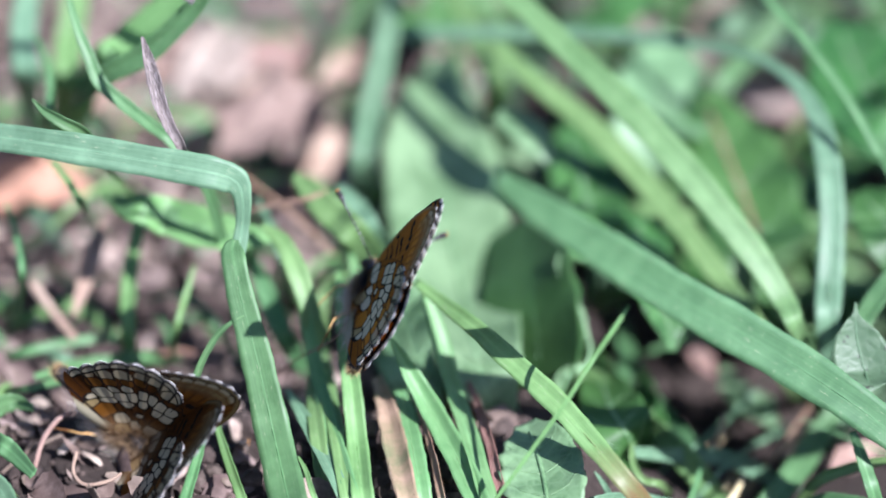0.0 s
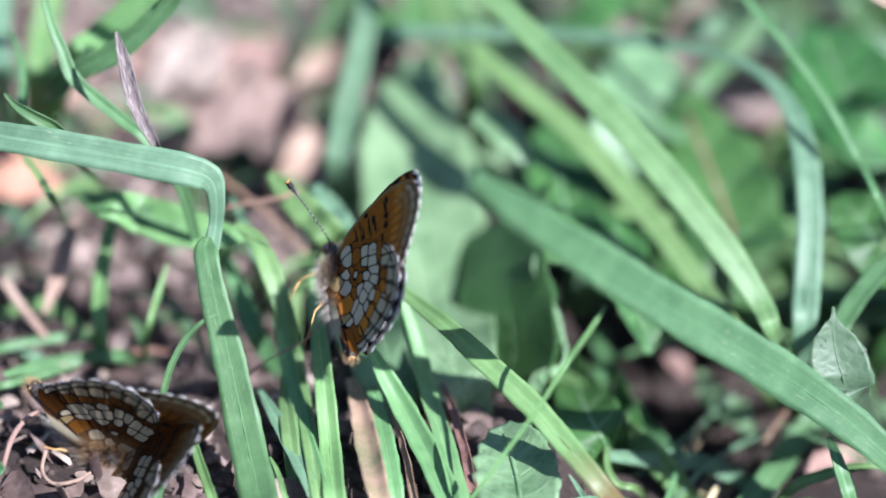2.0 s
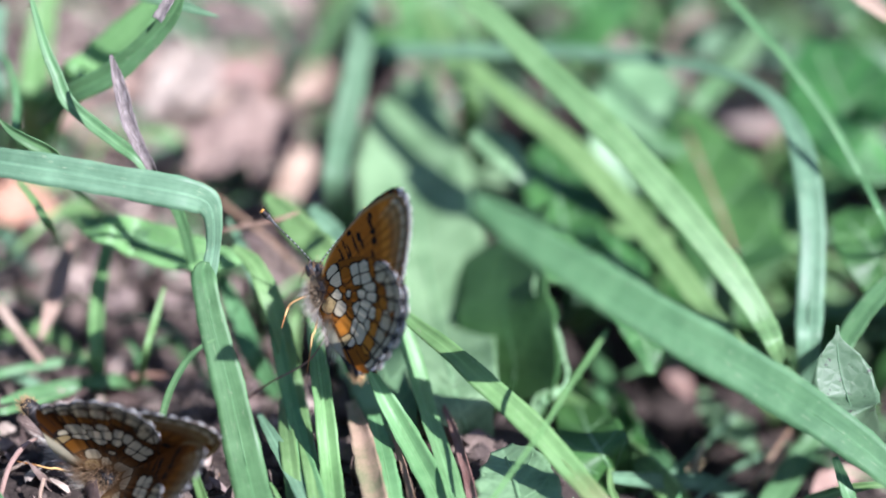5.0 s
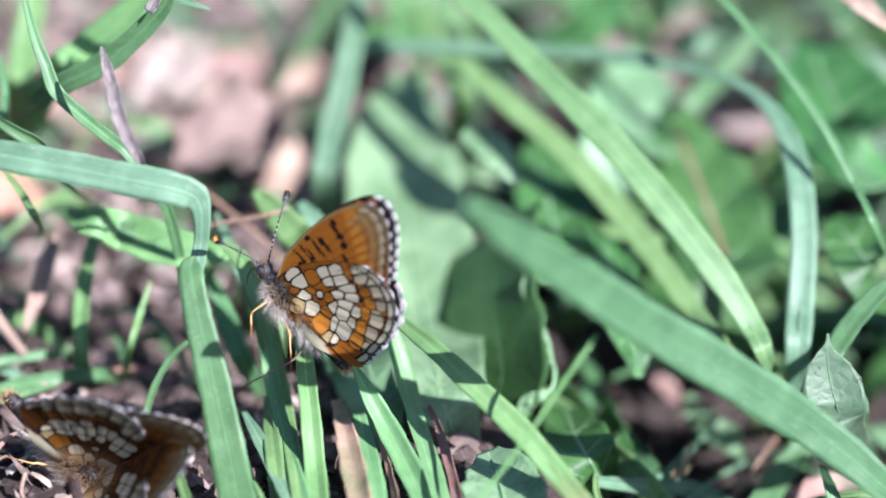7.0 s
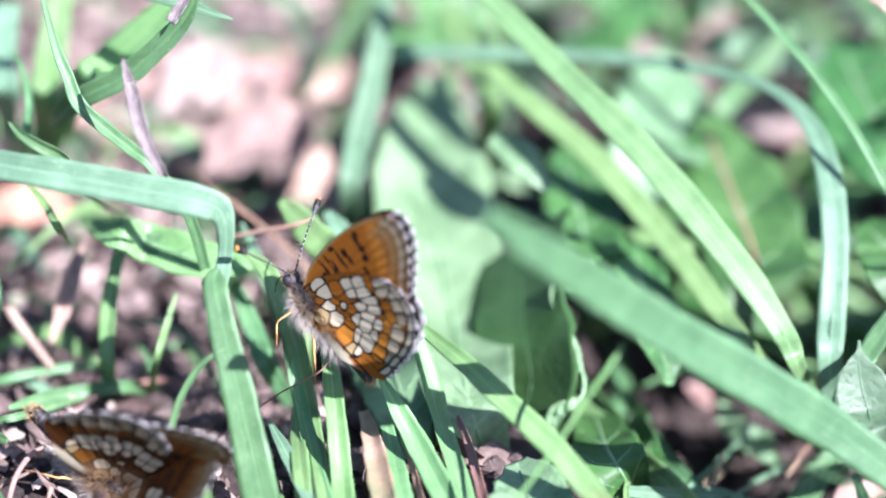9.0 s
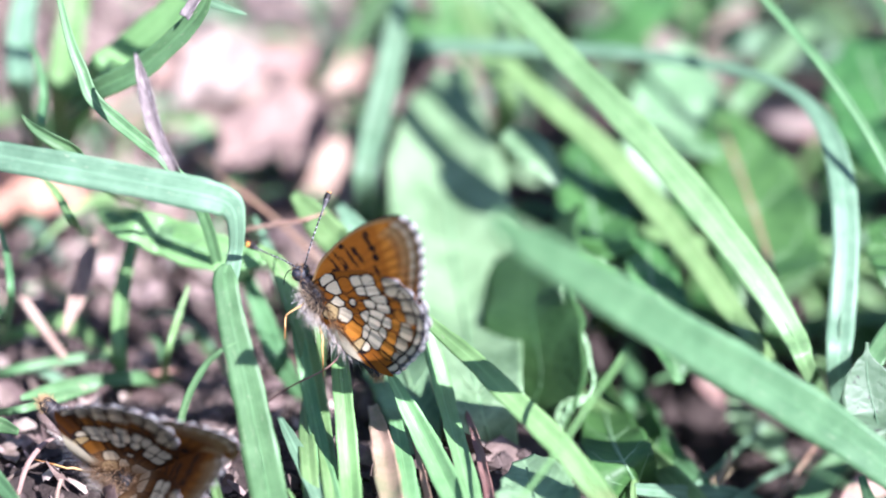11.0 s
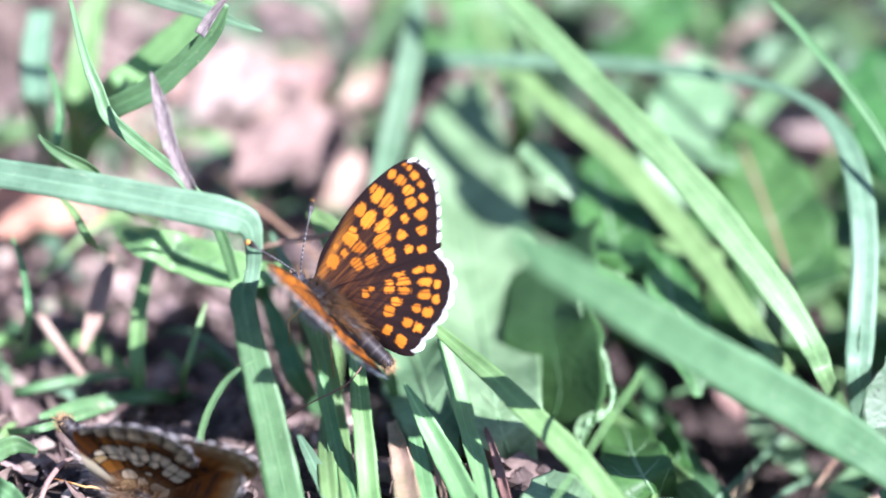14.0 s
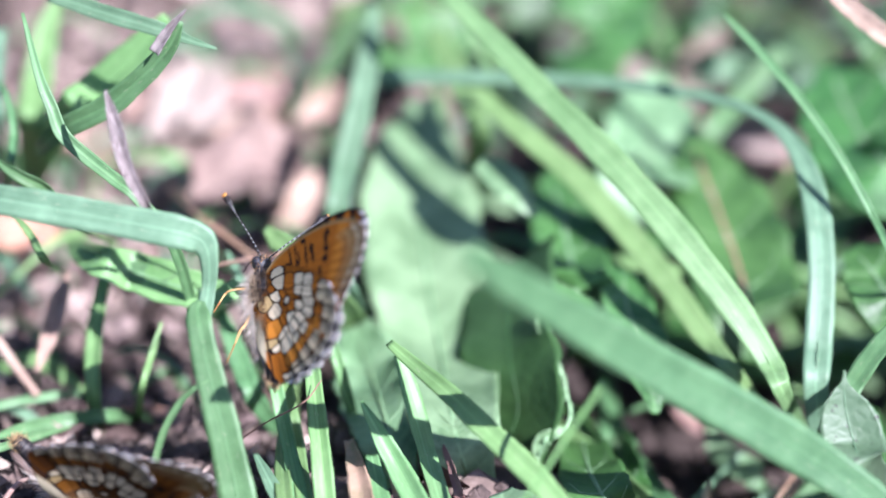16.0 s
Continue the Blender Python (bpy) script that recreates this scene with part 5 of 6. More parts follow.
@functools.lru_cache(maxsize=None)
def wing_pattern(kind, nf, ns, brown):
    """Plan of one wing and the colours of its scales above and below; brown darkens those beneath in place of shade."""
    # brown puts the shade on the resting butterfly's wings into these colours
    rusty, warm, cream = RUSTY * (1 - 0.80 * brown), WARM * (1 - 0.72 * brown), CREAM * (1 - 0.30 * brown)
    fore = kind == "forewing"
    fine = spline(FORE_EDGE if fore else HIND_EDGE, 900)
    run = np.concatenate([[0], np.cumsum(np.linalg.norm(np.diff(fine, axis=0), axis=1))])
    at = np.linspace(0, run[-1], nf)
    edge = np.stack([np.interp(at, run, fine[:, 0]), np.interp(at, run, fine[:, 1])], 1)
    f = np.linspace(0, 1, nf)
    first, last = ((21.5, -4.1), (16.8, 7.0)) if fore else ((14.3, 4.1), (3.8, 15.3))
    lo, hi = (f[np.argmin(np.hypot(edge[:, 0] - p, edge[:, 1] - q))] for p, q in (first, last))
    cells = 8
    cell = (f - lo) / (hi - lo) * cells
    on = (f > lo) & (f < hi)
    span = np.hypot(edge[:, 0], edge[:, 1])
    scallop = np.where(on, 1 - (0.30 if fore else 0.55) / span * (1 - np.abs(np.sin(cell * math.pi))), 1.0)
    s = 1 - (1 - np.linspace(0.0, 1, ns)) ** 1.25
    l = (s[:, None] * edge[None, :, 0] * scallop[None, :]).ravel()
    b = (s[:, None] * edge[None, :, 1] * scallop[None, :]).ravel()
    S, C, On = np.repeat(s, nf), np.tile(cell, ns), np.tile(on, ns)
    frac = np.abs(C - np.floor(C) - 0.5) * 2          # 0 in a cell's middle, 1 on a vein
    inset = np.where(On, (1 - S) * np.tile(span, ns), 9.0)   # mm from the outer margin
    costal = (1 - S) * np.tile(span, ns) + np.where(np.tile(f, ns) < lo, 0.0, 9.0)
    apart = (1 - frac) * np.tile(span, ns) * S * 0.5 / cells  # mm from the nearest vein, about
    grain = np.array([noise.noise(Vector((x * 1.1, y * 1.1, 2.0))) + 0.8 * noise.noise(Vector((x * 3.3, y * 3.3, 5.0))) for x, y in zip(l, b)])
    dust = np.array([noise.noise(Vector((x * 7, y * 7, 8.0))) for x, y in zip(l, b)])
    streak = np.array([0.5 + 0.5 * noise.noise(Vector((x * 0.25, y * 3.0, 1.0))) for x, y in zip(l, b)])
    near_root = soft(S, 0.62, 0.12)
    # upper side
    up = np.tile(DARK, (len(l), 1)) * (1 + 0.5 * dust)[:, None]
    up = blend(up, np.array([0.13, 0.045, 0.015]), soft(S, 0.75, 0.2) * streak * 0.35)
    d1, d2, who = patches(l, b, [(x, y, 0.93 * p, 0.93 * q) for x, y, p, q in (FORE_UPPER_INNER if fore else [])] + [(x, y, 0.84 * p, 0.84 * q) for x, y, p, q in (FORE_UPPER_OUTER if fore else HIND_UPPER)], 0.22 * grain, 3.0)
    tint = (np.random.RandomState(4).rand(40) * 0.35 + 0.72)[who]
    tint = ORANGE[None, :] * np.where(np.hypot(l, b) < 9, 0.72, 1.0)[:, None] * tint[:, None] * (1 + 0.12 * dust)[:, None]
    up = up + (tint - up) * (soft(d1, 0.10, -0.10) * soft(d2 - d1, 0.06, 0.2))[:, None]
    if fore:
        up = blend(up, np.array([0.42, 0.16, 0.02]), soft(np.abs(b + 0.33 * np.minimum(l, 11) + 0.6), 0.85, 0.25) * soft(l, 13, 7) * (0.15 + 0.6 * streak))
    up = blend(up, np.array([0.30, 0.12, 0.03]), near_root * streak ** 3 * (0.8 if fore else 0.7))
    up = blend(up, DARK, soft(apart, 0.14, 0.05) * (S > 0.3) * On * 0.8)
    fringe = soft(inset + (0.35 * frac if fore else 0.3 * frac), 0.78 if fore else 0.95, 0.64 if fore else 0.80)
    up = blend(up, WHITE, fringe)
    up = blend(up, DARK, fringe * soft(frac, 0.60, 0.78) * (0.95 if fore else 0.6))
    # under side
    if fore:
        un = np.tile(rusty, (len(l), 1)) * (1 + 0.14 * dust + 0.10 * grain)[:, None]
        un = blend(un, warm, soft(np.abs(l - 16.6 + 0.35 * b), 1.5, 0.6) * soft(apart, 0.15, 0.4) * 0.9)
        un = blend(un, warm, soft(np.hypot(l, b), 8, 2) * streak * 0.8)
        un = blend(un, (BUFF * (1 - 0.35 * brown)), soft(inset + 0.2 * b, 5.4, 2.4) * soft(b, 6.0, 2.0) * (0.75 + 0.25 * grain))
        un = blend(un, (BUFF * (1 - 0.35 * brown)) * 0.8, soft(costal, 1.7, 0.8) * 0.85)
        un = blend(un, np.array([0.09, 0.036, 0.010]), soft(apart, 0.20, 0.06) * soft(S, 0.35, 0.6) * 0.5 * On)
        un = blend(un, np.array([0.13, 0.05, 0.010]), soft(np.abs(inset - 4.6 + 0.5 * frac), 0.5, 0.1) * 0.35)
        d1, _, _ = patches(l, b, [(x, y, 0.8 * p, 0.8 * q) for x, y, p, q in FORE_BLACK], 0.22 * grain, 2.0)
        un = blend(un, BLACK, soft(d1, 0.22, 0.0))
        un = blend(un, np.array([0.12, 0.05, 0.015]), soft(np.abs(inset - 3.0 + 0.7 * frac), 0.32, 0.12) * 0.65)
        un = blend(un, cream * 0.8, soft(np.abs(inset - 1.75 + 0.3 * frac), 0.5, 0.3) * soft(apart, 0.12, 0.3) * soft(b, 6.5, 3.0) * 0.75)
        un = blend(un, BLACK, soft(np.abs(inset - 1.05), 0.30, 0.14) * 0.9)
    else:
        un = np.tile(rusty * 0.75, (len(l), 1)) * (1 + 0.14 * dust + 0.12 * grain)[:, None]
        un = blend(un, cream * 0.7, soft(inset, 4.0, 3.4) * soft(b, 11.0, 8.0) * 0.6)
        rows = HIND_CREAM + HIND_OUTER + HIND_ORANGE
        d1, d2, who = patches(l, b, [(x, y, p * (1.14 - 0.1 * brown), q * (1.14 - 0.1 * brown)) for x, y, p, q in rows], 0.14 * grain)
        rnd = np.random.RandomState(6)
        tints = np.array([cream * (0.88 + 0.17 * rnd.rand()) for _ in HIND_CREAM] + [(0.6 * cream + 0.4 * BUFF) * (0.75 + 0.25 * rnd.rand()) for _ in HIND_OUTER]
                         + [(warm if k in (3, 8, 9, 10, 11) else rusty) * (0.75 + 0.3 * rnd.rand()) for k in range(len(HIND_ORANGE))])
        tints[len(rows) - 1] = warm
        tints[5] = tints[19] = (BUFF * (1 - 0.35 * brown)) * 1.15
        tint = tints[who] * (1 + 0.07 * dust)[:, None]
        un = un + (tint - un) * soft(d1, 0.10, 0.0)[:, None]
        line = np.where(who < len(HIND_CREAM), 1.0, 0.75) * np.where(who == 3, 1.6, 1.0)
        un = blend(un, BLACK, soft(np.abs(d1 - 0.12), 0.17 * line, 0.06 * line) * np.where(who < len(HIND_CREAM), 1.0, 0.8))
        un = blend(un, BLACK, soft(d2 - d1, 0.26, 0.12) * soft(d1, 0.2, 0.05))
        un = blend(un, GREYISH, soft(l, 1.35, 1.05) * soft(b, 4.5, 6.0))
        un = blend(un, BLACK, soft(np.abs(l - 1.45 - 0.12 * (b - 9)), 0.22, 0.08) * soft(b, 4.5, 6.5) * 0.9)
        lune = inset - 1.75 + 0.75 * frac ** 2         # two rows of lunules along the margin
        un = blend(un, cream * 0.82, soft(lune, 0.0, -0.12))
        un = blend(un, BLACK, soft(np.abs(lune), 0.25, 0.13))
        un = blend(un, BLACK, soft(np.abs(inset - 0.62 + 0.15 * frac), 0.22, 0.11))
        un = blend(un, BLACK, soft(apart, 0.22, 0.10) * soft(inset, 4.2, 3.6) * 0.95)
        un = blend(un, GREYISH, soft(np.hypot(l, b), 1.8, 0.8))
    un = blend(un, np.array([0.16, 0.095, 0.045]) * (1 + 0.4 * streak)[:, None], soft(np.hypot(l, b), 7.5, 3.5) * 0.7 * brown)   # hairy base
    rim = soft(inset, 0.46, 0.32)
    un = blend(un, WHITE * (0.8 - 0.1 * brown), rim)
    un = blend(un, BLACK, rim * soft(frac, 0.30, 0.48) * 0.95)
    un = blend(un, BLACK, soft(costal, 0.28, 0.12) * soft(l, 3, 6) * (0.9 if fore else 0.6))
    z = 0.10 * np.sin(S * math.pi) + 0.09 * np.where(On, (1 - frac) * S, 0) - (0.0 if fore else 0.22)
    if not fore:                                       # the inner margin wraps the abdomen
        z = z - 1.15 * np.exp(-(l / 1.9) ** 2) * np.clip((b - 0.8) / 2.5, 0, 1)
    return l, b, z, np.clip(up, 0, 1), np.clip(un, 0, 1)


def wing(kind, side, brown, nf=320, ns=112):
    """One wing as a thin cambered shell, patterned above and below, margin scalloped, root at the origin."""
    l, b, z, up, un = wing_pattern(kind, nf, ns, brown)
    th = 0.045
    x = side * l
    verts = np.concatenate([np.stack([x, -b, z + th], 1), np.stack([x, -b, z - th], 1)]) * MM
    k = ns * nf
    i, j = np.meshgrid(np.arange(ns - 1), np.arange(nf - 1), indexing="ij")
    a = (i * nf + j).ravel()
    q = np.stack([a, a + nf, a + nf + 1, a + 1], 1)
    r = np.stack([k + a, k + a + 1, k + a + nf + 1, k + a + nf], 1)
    e = (ns - 1) * nf + np.arange(nf - 1)
    rim = np.stack([e, k + e, k + e + 1, e + 1], 1)
    faces = np.concatenate([q, r, rim])
    if side < 0:
        faces = faces[:, ::-1]
    return mesh_from(kind, verts, faces.tolist(), WING, colors=np.concatenate([up, un]))


def ball(name, centre, radii, color, mat, top=None, n=16):
    """A rounded lump; top tints its upper half."""
    bm = bmesh.new()
    bmesh.ops.create_uvsphere(bm, u_segments=n, v_segments=n // 2, radius=1)
    v = np.array([p.co[:] for p in bm.verts])
    fs = [tuple(p.index for p in fc.verts) for fc in bm.faces]
    bm.free()
    col = np.tile(np.array(color), (len(v), 1))
    if top is not None:
        col = blend(col, np.array(top), np.clip(v[:, 2] + 0.3, 0, 1))
    v = v * np.array(radii) + np.array(centre)
    return mesh_from(name, v * MM, fs, mat, colors=col)


def fuzz(name, count, centre, radii, length, dark, light, seed, low=-1.0, lean=-0.5, high=1.0):
    """Fine hairs standing off a rounded body."""
    rnd = np.random.RandomState(seed)
    verts, faces, cols = [], [], []
    while len(faces) < count * 3:
        d = rnd.randn(3)
        d /= np.linalg.norm(d)
        if not low <= d[2] <= high:
            continue
        p = np.array(centre) + d * np.array(radii)
        tip = p + (d + np.array([0.3 * rnd.randn(), lean + 0.3 * rnd.randn(), 0.3 * rnd.randn()])) * length * (0.5 + 0.7 * rnd.rand())
        a = np.cross(d, rnd.randn(3))
        a /= np.linalg.norm(a)
        c = np.cross(d, a)
        k = len(verts)
        verts += [p + 0.035 * a, p - 0.02 * a + 0.03 * c, p - 0.02 * a - 0.03 * c, tip]
        faces += [(k, k + 1, k + 3), (k + 1, k + 2, k + 3), (k + 2, k, k + 3)]
        cols += [np.array(dark) + (np.array(light) - np.array(dark)) * rnd.rand()] * 4
    return mesh_from(name, np.array(verts) * MM, faces, HAIR, colors=np.array(cols), smooth=False)


AMBER = (0.60, 0.36, 0.14)
ROOT = (0.45, 0.92, 0.43)


def butterfly(label, brown):
    top = tagged(new("butterfly"), label, "butterfly", "fritillary butterflies")
    part("thorax", tube("thorax", [(0, -2.6, 0, 1.0), (0, -1, -0.1, 1.7), (0, 1, -0.1, 1.75), (0, 2.6, 0.0, 1.3), (0, 3.3, 0.0, 0.7)], CHITIN, 14, 20, lambda t: (0.022, 0.022, 0.028)), top, "dark bluish thorax")
    part("abdomen", tube("abdomen", [(0, -1.5, 0.3, 1.1), (0, -4, 0.6, 1.4), (0, -8, 0.9, 1.3), (0, -11.2, 1.1, 1.1), (0, -12.8, 1.15, 0.95), (0, -13.6, 1.2, 0.55)], CHITIN, 14, 60,
                         lambda t: (0.40, 0.25, 0.11) if t > 0.95 else ((0.05, 0.042, 0.038) if (t * 9) % 1 > 0.84 else (0.012, 0.010, 0.011))), top, "dark brown ringed abdomen with orange tip")
    head = part("head", ball("head", (0, 4.1, -0.2), (1.3, 1.1, 1.1), (0.03, 0.03, 0.035), CHITIN), top)
    for s in (1, -1):
        part("eye", ball("eye", (0.85 * s, 4.3, 0.0), (0.6, 0.7, 0.72), (0.02, 0.022, 0.03), CHITIN), head, "dark compound eye")
        part("palp", tube("palp", [(0.3 * s, 4.4, -0.4, 0.22), (0.34 * s, 5.1, -0.2, 0.26), (0.36 * s, 5.6, 0.2, 0.08)], CHITIN, 6, 8, lambda t: (0.10, 0.07, 0.05)), head)
        part("antenna", tube("antenna", [(0.4 * s, 4.5, 0.7, 0.12), (2.9 * s, 6.7, 1.9, 0.11), (5.8 * s, 8.9, 3.1, 0.12), (6.9 * s, 9.7, 3.6, 0.18), (7.8 * s, 10.4, 4.0, 0.44), (8.6 * s, 11.0, 4.3, 0.38)],
                             CHITIN, 8, 160, lambda t: (0.70, 0.31, 0.06) if t > 0.985 else (BLACK if t > 0.78 or (t * 26) % 1 > 0.28 else (0.24, 0.24, 0.25))), head, "black and white ringed antenna, clubbed tip")
        for track in (((0.8, 0.7, -1.1), (2.4, 0.5, -1.1), (3.4, 0.6, -2.6), (3.7, 0.4, -3.6), (4.3, -0.8, -4.3), (4.8, -2.0, -5.1)),
                      ((0.8, -1.9, -1.3), (1.5, -3.2, -1.4), (2.9, -5.0, -0.9), (3.4, -5.6, -1.1), (3.5, -7.2, -2.5), (3.6, -9.2, -4.5))):
            part("leg", tube("leg", [(x * s, y, z, r) for (x, y, z), r in zip(track, (0.18, 0.16, 0.14, 0.13, 0.10, 0.06))], CHITIN, 7, 30,
                             lambda t: AMBER if t < 0.78 else (0.30, 0.13, 0.04)), top, "thin amber leg")
    part("proboscis", tube("proboscis", [(0, 4.6, -0.4, 0.09), (0, 5.3, -1.6, 0.08), (0, 5.0, -3.2, 0.07), (0, 4.2, -4.4, 0.05)], CHITIN, 6, 16, lambda t: (0.03, 0.02, 0.02)), head)
    part("hair", fuzz("hair", 1700, (0, -0.2, -0.4), (1.95, 2.8, 1.8), 1.5, (0.46, 0.41, 0.34), (0.80, 0.77, 0.70), 4, high=0.1), top, "pale grey hair beneath the body")
    part("hair", fuzz("hair", 900, (0, 0.2, 0.1), (1.9, 3.1, 1.9), 1.3, (0.012, 0.013, 0.018), (0.12, 0.075, 0.04), 7, low=0.55), top, "dark and tawny hair on the back")
    part("hair", fuzz("hair", 1400, (0, -0.1, 0.0), (1.75, 2.7, 1.7), 1.2, (0.12, 0.085, 0.055), (0.54, 0.43, 0.29), 9, low=-0.2, high=0.7, lean=-0.3), top, "tawny hair on the flanks")
    part("hair", fuzz("hair", 900, (0, -4.2, 0.4), (1.6, 4.2, 1.5), 1.6, (0.46, 0.41, 0.34), (0.80, 0.77, 0.70), 5, lean=-0.9, high=0.0), top, "pale grey hair beneath the body")
    part("hair", fuzz("hair", 700, (0, -3.6, 0.9), (2.1, 4.6, 0.9), 1.5, (0.03, 0.02, 0.012), (0.30, 0.15, 0.05), 8, lean=-1.0, low=0.55), top, "dark and tawny hair on the back")
    part("hair", fuzz("hair", 380, (0, -12.6, 1.1), (0.9, 1.1, 0.85), 0.55, (0.26, 0.16, 0.07), (0.62, 0.46, 0.25), 10, lean=-0.6), top, "tan tuft at the abdomen's tip")
    part("hair", fuzz("hair", 260, (0, 3.8, 0.0), (1.0, 0.9, 0.95), 0.8, (0.03, 0.03, 0.03), (0.40, 0.22, 0.08), 6, lean=0.5), top)
    if brown:
        part("hair", fuzz("hair", 1500, (0, -1.5, 0.9), (2.2, 4.2, 2.4), 1.3, (0.10, 0.06, 0.03), (0.36, 0.235, 0.13), 12, lean=-0.3, low=-0.4), top, "tawny hair over the wing bases")
    made = {}
    for s in (1, -1):
        for kind in ("forewing", "hindwing"):
            made[kind, s] = part(kind, wing(kind, s, brown), top, "orange and black chequered wing, cream cells beneath")
            made[kind, s].location = [v * MM for v in (ROOT[0] * s, ROOT[1], ROOT[2])]
    return top, made


flier, flier_wings = butterfly("orange-brown chequered fritillary butterfly perched on grass blades", 0.0)
# 1.0: wings coloured darker to stand for shade, with hairy bases
sitter, sitter_wings = butterfly("fritillary butterfly resting on the litter, wings raised together, shade painted into their colours", 1.0)
sitter.scale = (1.1, 1.1, 1.1)


SWEEP = 7.0      # degrees by which a forewing draws back as the wings close


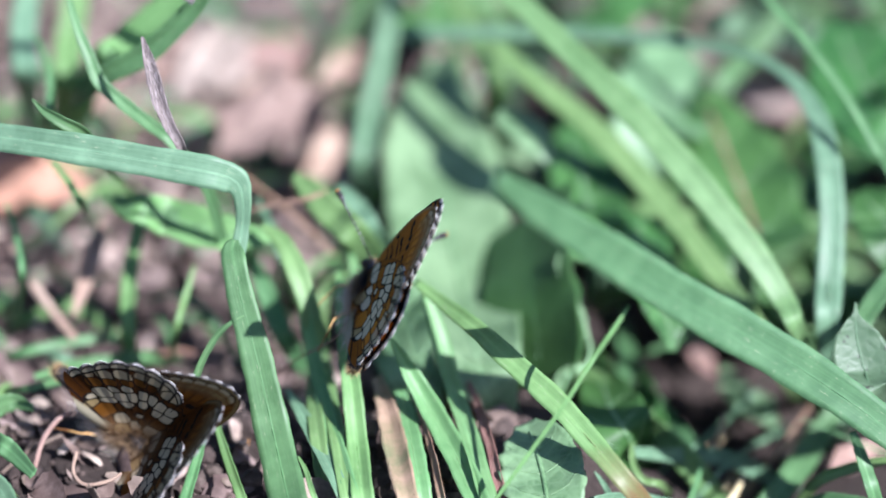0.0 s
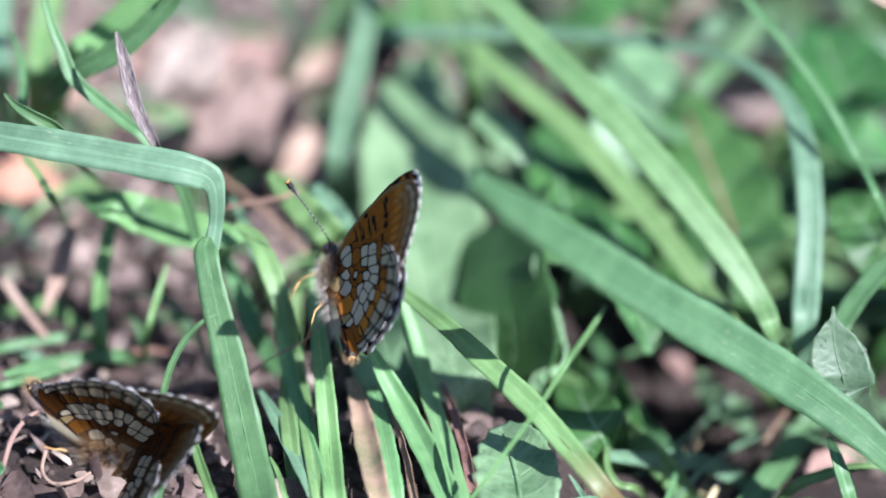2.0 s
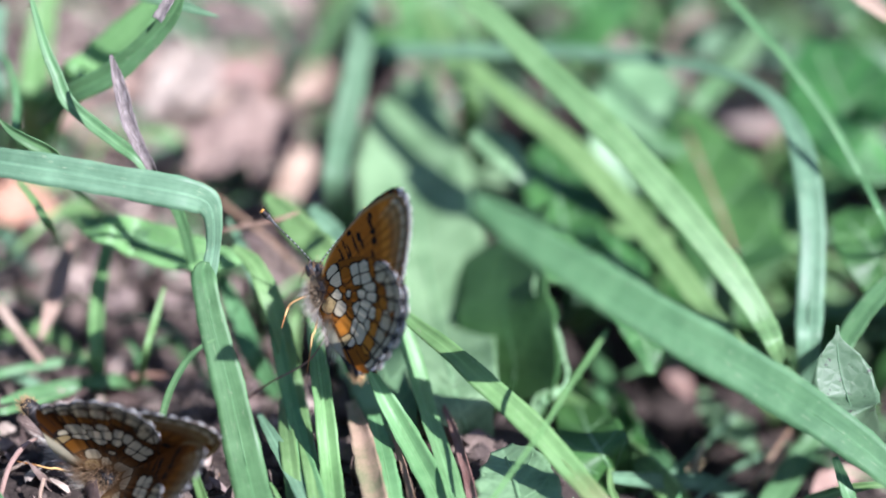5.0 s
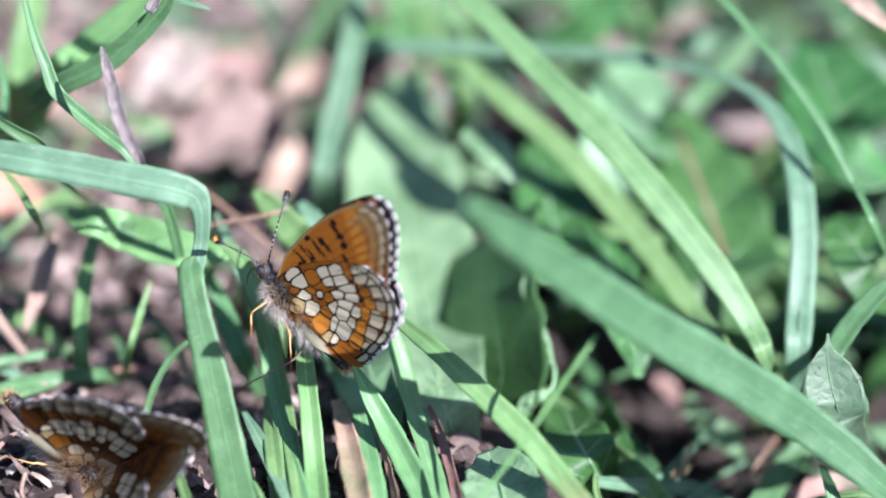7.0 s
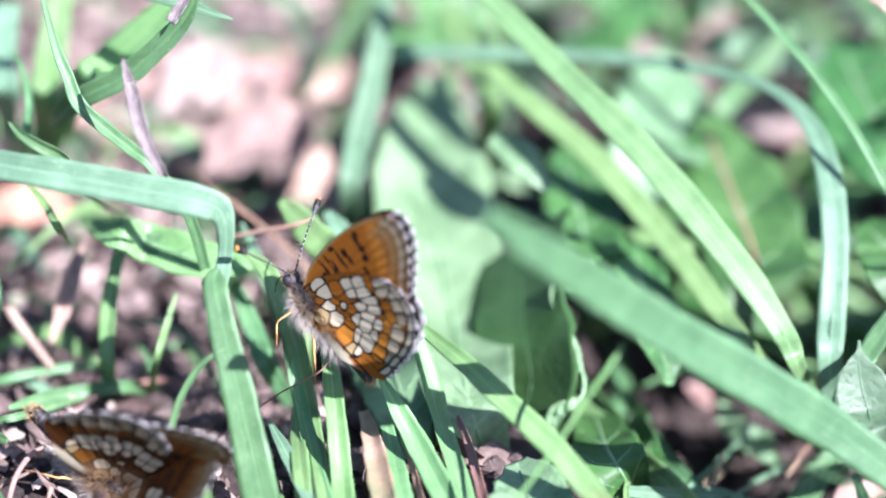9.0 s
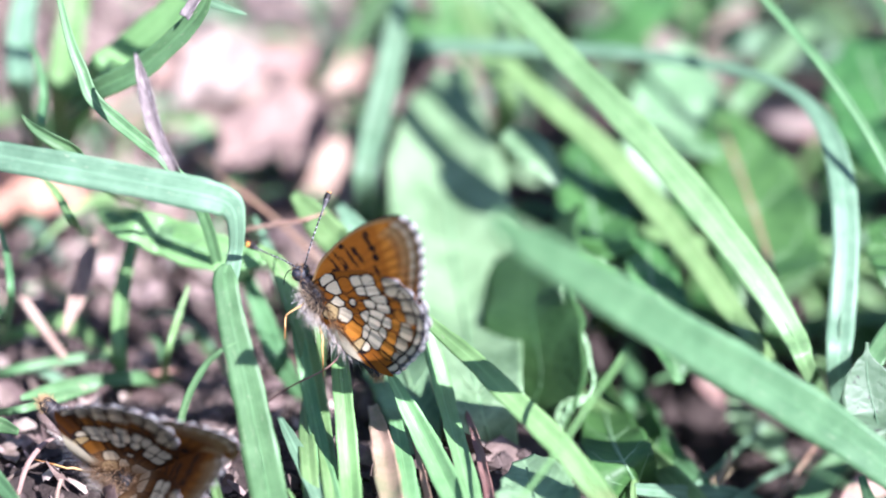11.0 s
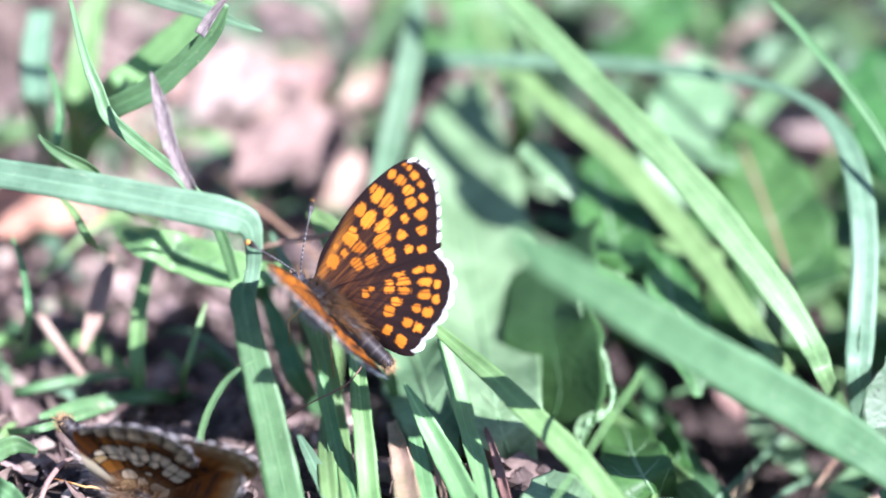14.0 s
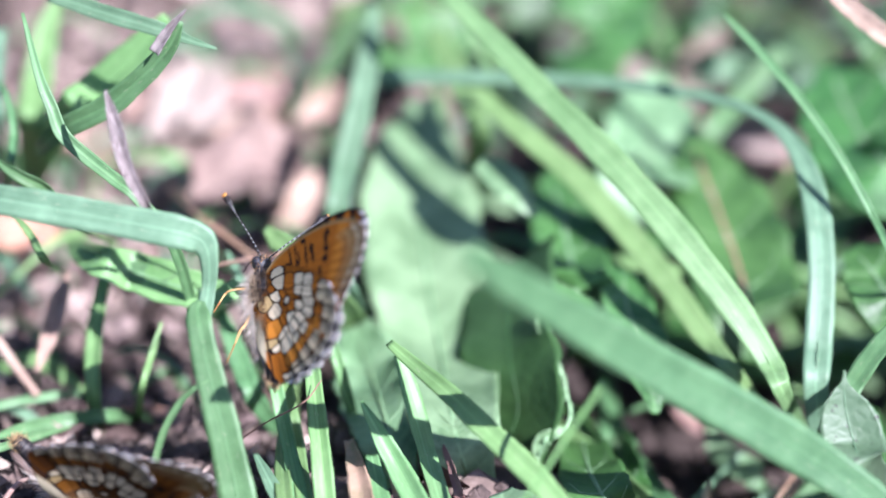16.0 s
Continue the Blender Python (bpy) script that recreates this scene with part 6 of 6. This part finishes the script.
def motions():
    """The perched butterfly turns and beats its wings; the resting one lowers its wings a little."""
    walk(flier, [
        (0, pose(-0.01100, 0.00128, 0.01762, 19.73, 27.65, -0.03)),
        (0.5, pose(-0.01100, 0.00128, 0.01762, 19.73, 27.65, -0.03)),
        (0.7, pose(-0.01109, 0.00141, 0.01789, 24.70, 24.15, 6.33)),
        (1, pose(-0.01118, 0.00153, 0.01815, 29.68, 20.65, 12.69)),
        (1.5, pose(-0.01227, 0.00284, 0.02055, 29.46, 16.20, 23.65)),
        (2, pose(-0.01157, 0.00186, 0.01981, 22.69, 25.75, 18.78)),
        (3, pose(-0.01132, 0.00164, 0.02008, 22.15, 27.09, 17.69)),
        (3.5, pose(-0.01113, 0.00199, 0.02011, 24.08, 25.93, 18.13)),
        (4, pose(-0.01096, 0.00131, 0.02114, 19.69, 27.36, 16.08)),
        (6.3, pose(-0.01611, 0.00280, 0.01922, 30.20, 11.10, 49.33)),
        (6.5, pose(-0.01611, 0.00280, 0.01922, 30.20, 11.10, 49.33)),
        (7, pose(-0.01692, 0.00331, 0.01895, 36.46, 10.33, 57.71)),
        (8, pose(-0.01674, 0.00355, 0.01894, 34.78, 9.40, 52.84)),
        (8.2, pose(-0.01674, 0.00355, 0.01894, 34.78, 9.40, 52.84)),
        (10.3, pose(-0.01697, 0.00346, 0.01934, 38.31, 7.97, 54.41)),
        (11, pose(-0.01697, 0.00346, 0.01934, 38.31, 7.97, 54.41)),
        (12.5, pose(-0.01684, 0.00325, 0.01898, 39.64, 6.58, 58.81)),
        (13.2, pose(-0.01684, 0.00325, 0.01898, 39.64, 6.58, 58.81)),
        (13.5, pose(-0.01821, 0.00270, 0.01865, 32.00, 2.37, 60.70)),
        (13.7, pose(-0.01821, 0.00270, 0.01865, 32.00, 2.37, 60.70)),
        (13.8, pose(-0.01941, 0.00483, 0.02078, 30.90, 17.31, 63.05)),
        (13.9, pose(-0.01941, 0.00483, 0.02078, 30.90, 17.31, 63.05)),
        (14, pose(-0.01941, 0.00483, 0.02078, 30.90, 17.31, 63.05)),
        (14.3, pose(-0.02019, 0.00517, 0.02303, 36.84, -3.10, 49.59)),
        (14.5, pose(-0.02080, 0.00787, 0.02036, 37.34, -1.22, 53.34)),
        (14.7, pose(-0.01839, 0.00525, 0.02145, 45.84, 30.93, 45.33)),
        (15, pose(-0.01649, 0.00797, 0.02229, 50.02, 24.31, 43.29)),
        (15.2, pose(-0.02051, 0.00685, 0.02297, 41.21, 28.10, 34.41)),
        (15.5, pose(-0.01902, 0.00586, 0.02359, 37.07, 26.20, 27.02)),
        (16, pose(-0.02097, 0.00717, 0.02330, 34.01, 31.04, 25.37)),
    ])
    # seconds, right and left wing's lift in degrees
    beats = [(0, 90.6, 89.8), (0.5, 90.6, 89.8), (0.7, 88.0, 89.5), (0.8, 69.0, 72.0), (0.9, 55.0, 54.0), (1, 81.0, 89.8), (1.1, 90.6, 89.8), (1.3, 90.6, 89.8), (1.4, 80.0, 89.8), (1.5, 82.0, 89.8), (1.6, 90.6, 89.8), (2, 91.0, 89.8), (4, 91.0, 89.8), (6.3, 90.6, 89.8), (6.5, 90.6, 89.8), (7, 87.0, 89.8), (8.2, 87.0, 89.8), (10.3, 90.6, 89.8), (13.2, 90.0, 89.8), (13.3, 76.0, 88.0), (13.4, 68.0, 77.0), (13.5, 86.0, 89.8), (13.6, 87.0, 89.8), (13.7, 80.0, 89.0), (13.8, 61.0, 31.0), (13.9, 60.0, 11.0), (14, 67.1, 31.0), (14.1, 75.0, 82.0), (14.2, 90.0, 89.8), (14.3, 89.0, 89.8), (14.4, 78.0, 70.0), (14.5, 69.0, 54.0), (14.6, 64.0, 86.0), (14.7, 88.0, 89.8), (14.8, 84.0, 89.8), (14.9, 55.0, 68.0), (15, 23.3, 35.0), (15.1, 52.0, 64.0), (15.2, 90.0, 89.8), (15.3, 90.0, 89.8), (15.4, 87.0, 89.8), (15.5, 83.0, 89.8), (15.6, 62.0, 79.0), (15.7, 38.0, 66.0), (15.8, 74.0, 84.0), (15.9, 89.0, 89.8), (16, 91.0, 89.8)]
    for s in (1, -1):
        for kind in ("forewing", "hindwing"):
            rows = []
            for t, right, left in beats:
                lift = right if s > 0 else left
                back = (3.0 if s > 0 and (t < 5 or t > 14.55) else SWEEP) * min(1.0, max(0.0, (lift - 68) / 20)) if kind == "forewing" else 0.0
                rows.append((t, pose(ROOT[0] * s * MM, ROOT[1] * MM, ROOT[2] * MM, 0, -s * lift, 0) @ pose(0, 0, 0, 0, 0, -s * back)))
            walk(flier_wings[kind, s], rows)
    walk(sitter, [
        (0, pose(-0.04345, -0.01157, 0.00097, -30.86, 1.08, -119.01)),
        (1.2, pose(-0.04272, -0.01344, -0.00120, -31.03, 1.33, -118.87)),
        (3.5, pose(-0.04341, -0.01248, 0.00033, -34.14, 1.70, -117.38)),
        (7, pose(-0.04328, -0.01266, 0.00029, -34.95, 2.16, -116.36)),
        (13, pose(-0.04349, -0.01282, 0.00072, -36.25, 1.85, -116.18)),
        (16, pose(-0.04349, -0.01282, 0.00072, -36.25, 1.85, -116.18)),
    ])
    for s, held in ((1, pose(-0.00045, 0.00032, 0.00005, -76.53, -69.50, 95.35)), (-1, pose(0.00045, 0.00152, 0.00081, 152.48, 79.98, -100.81))):
        for kind in ("forewing", "hindwing"):
            still = held @ pose(0, 0, 0, 0, 0, -14.0 * s) if kind == "forewing" else held
            walk(sitter_wings[kind, s], [(0, still), (16, still)])


motions()
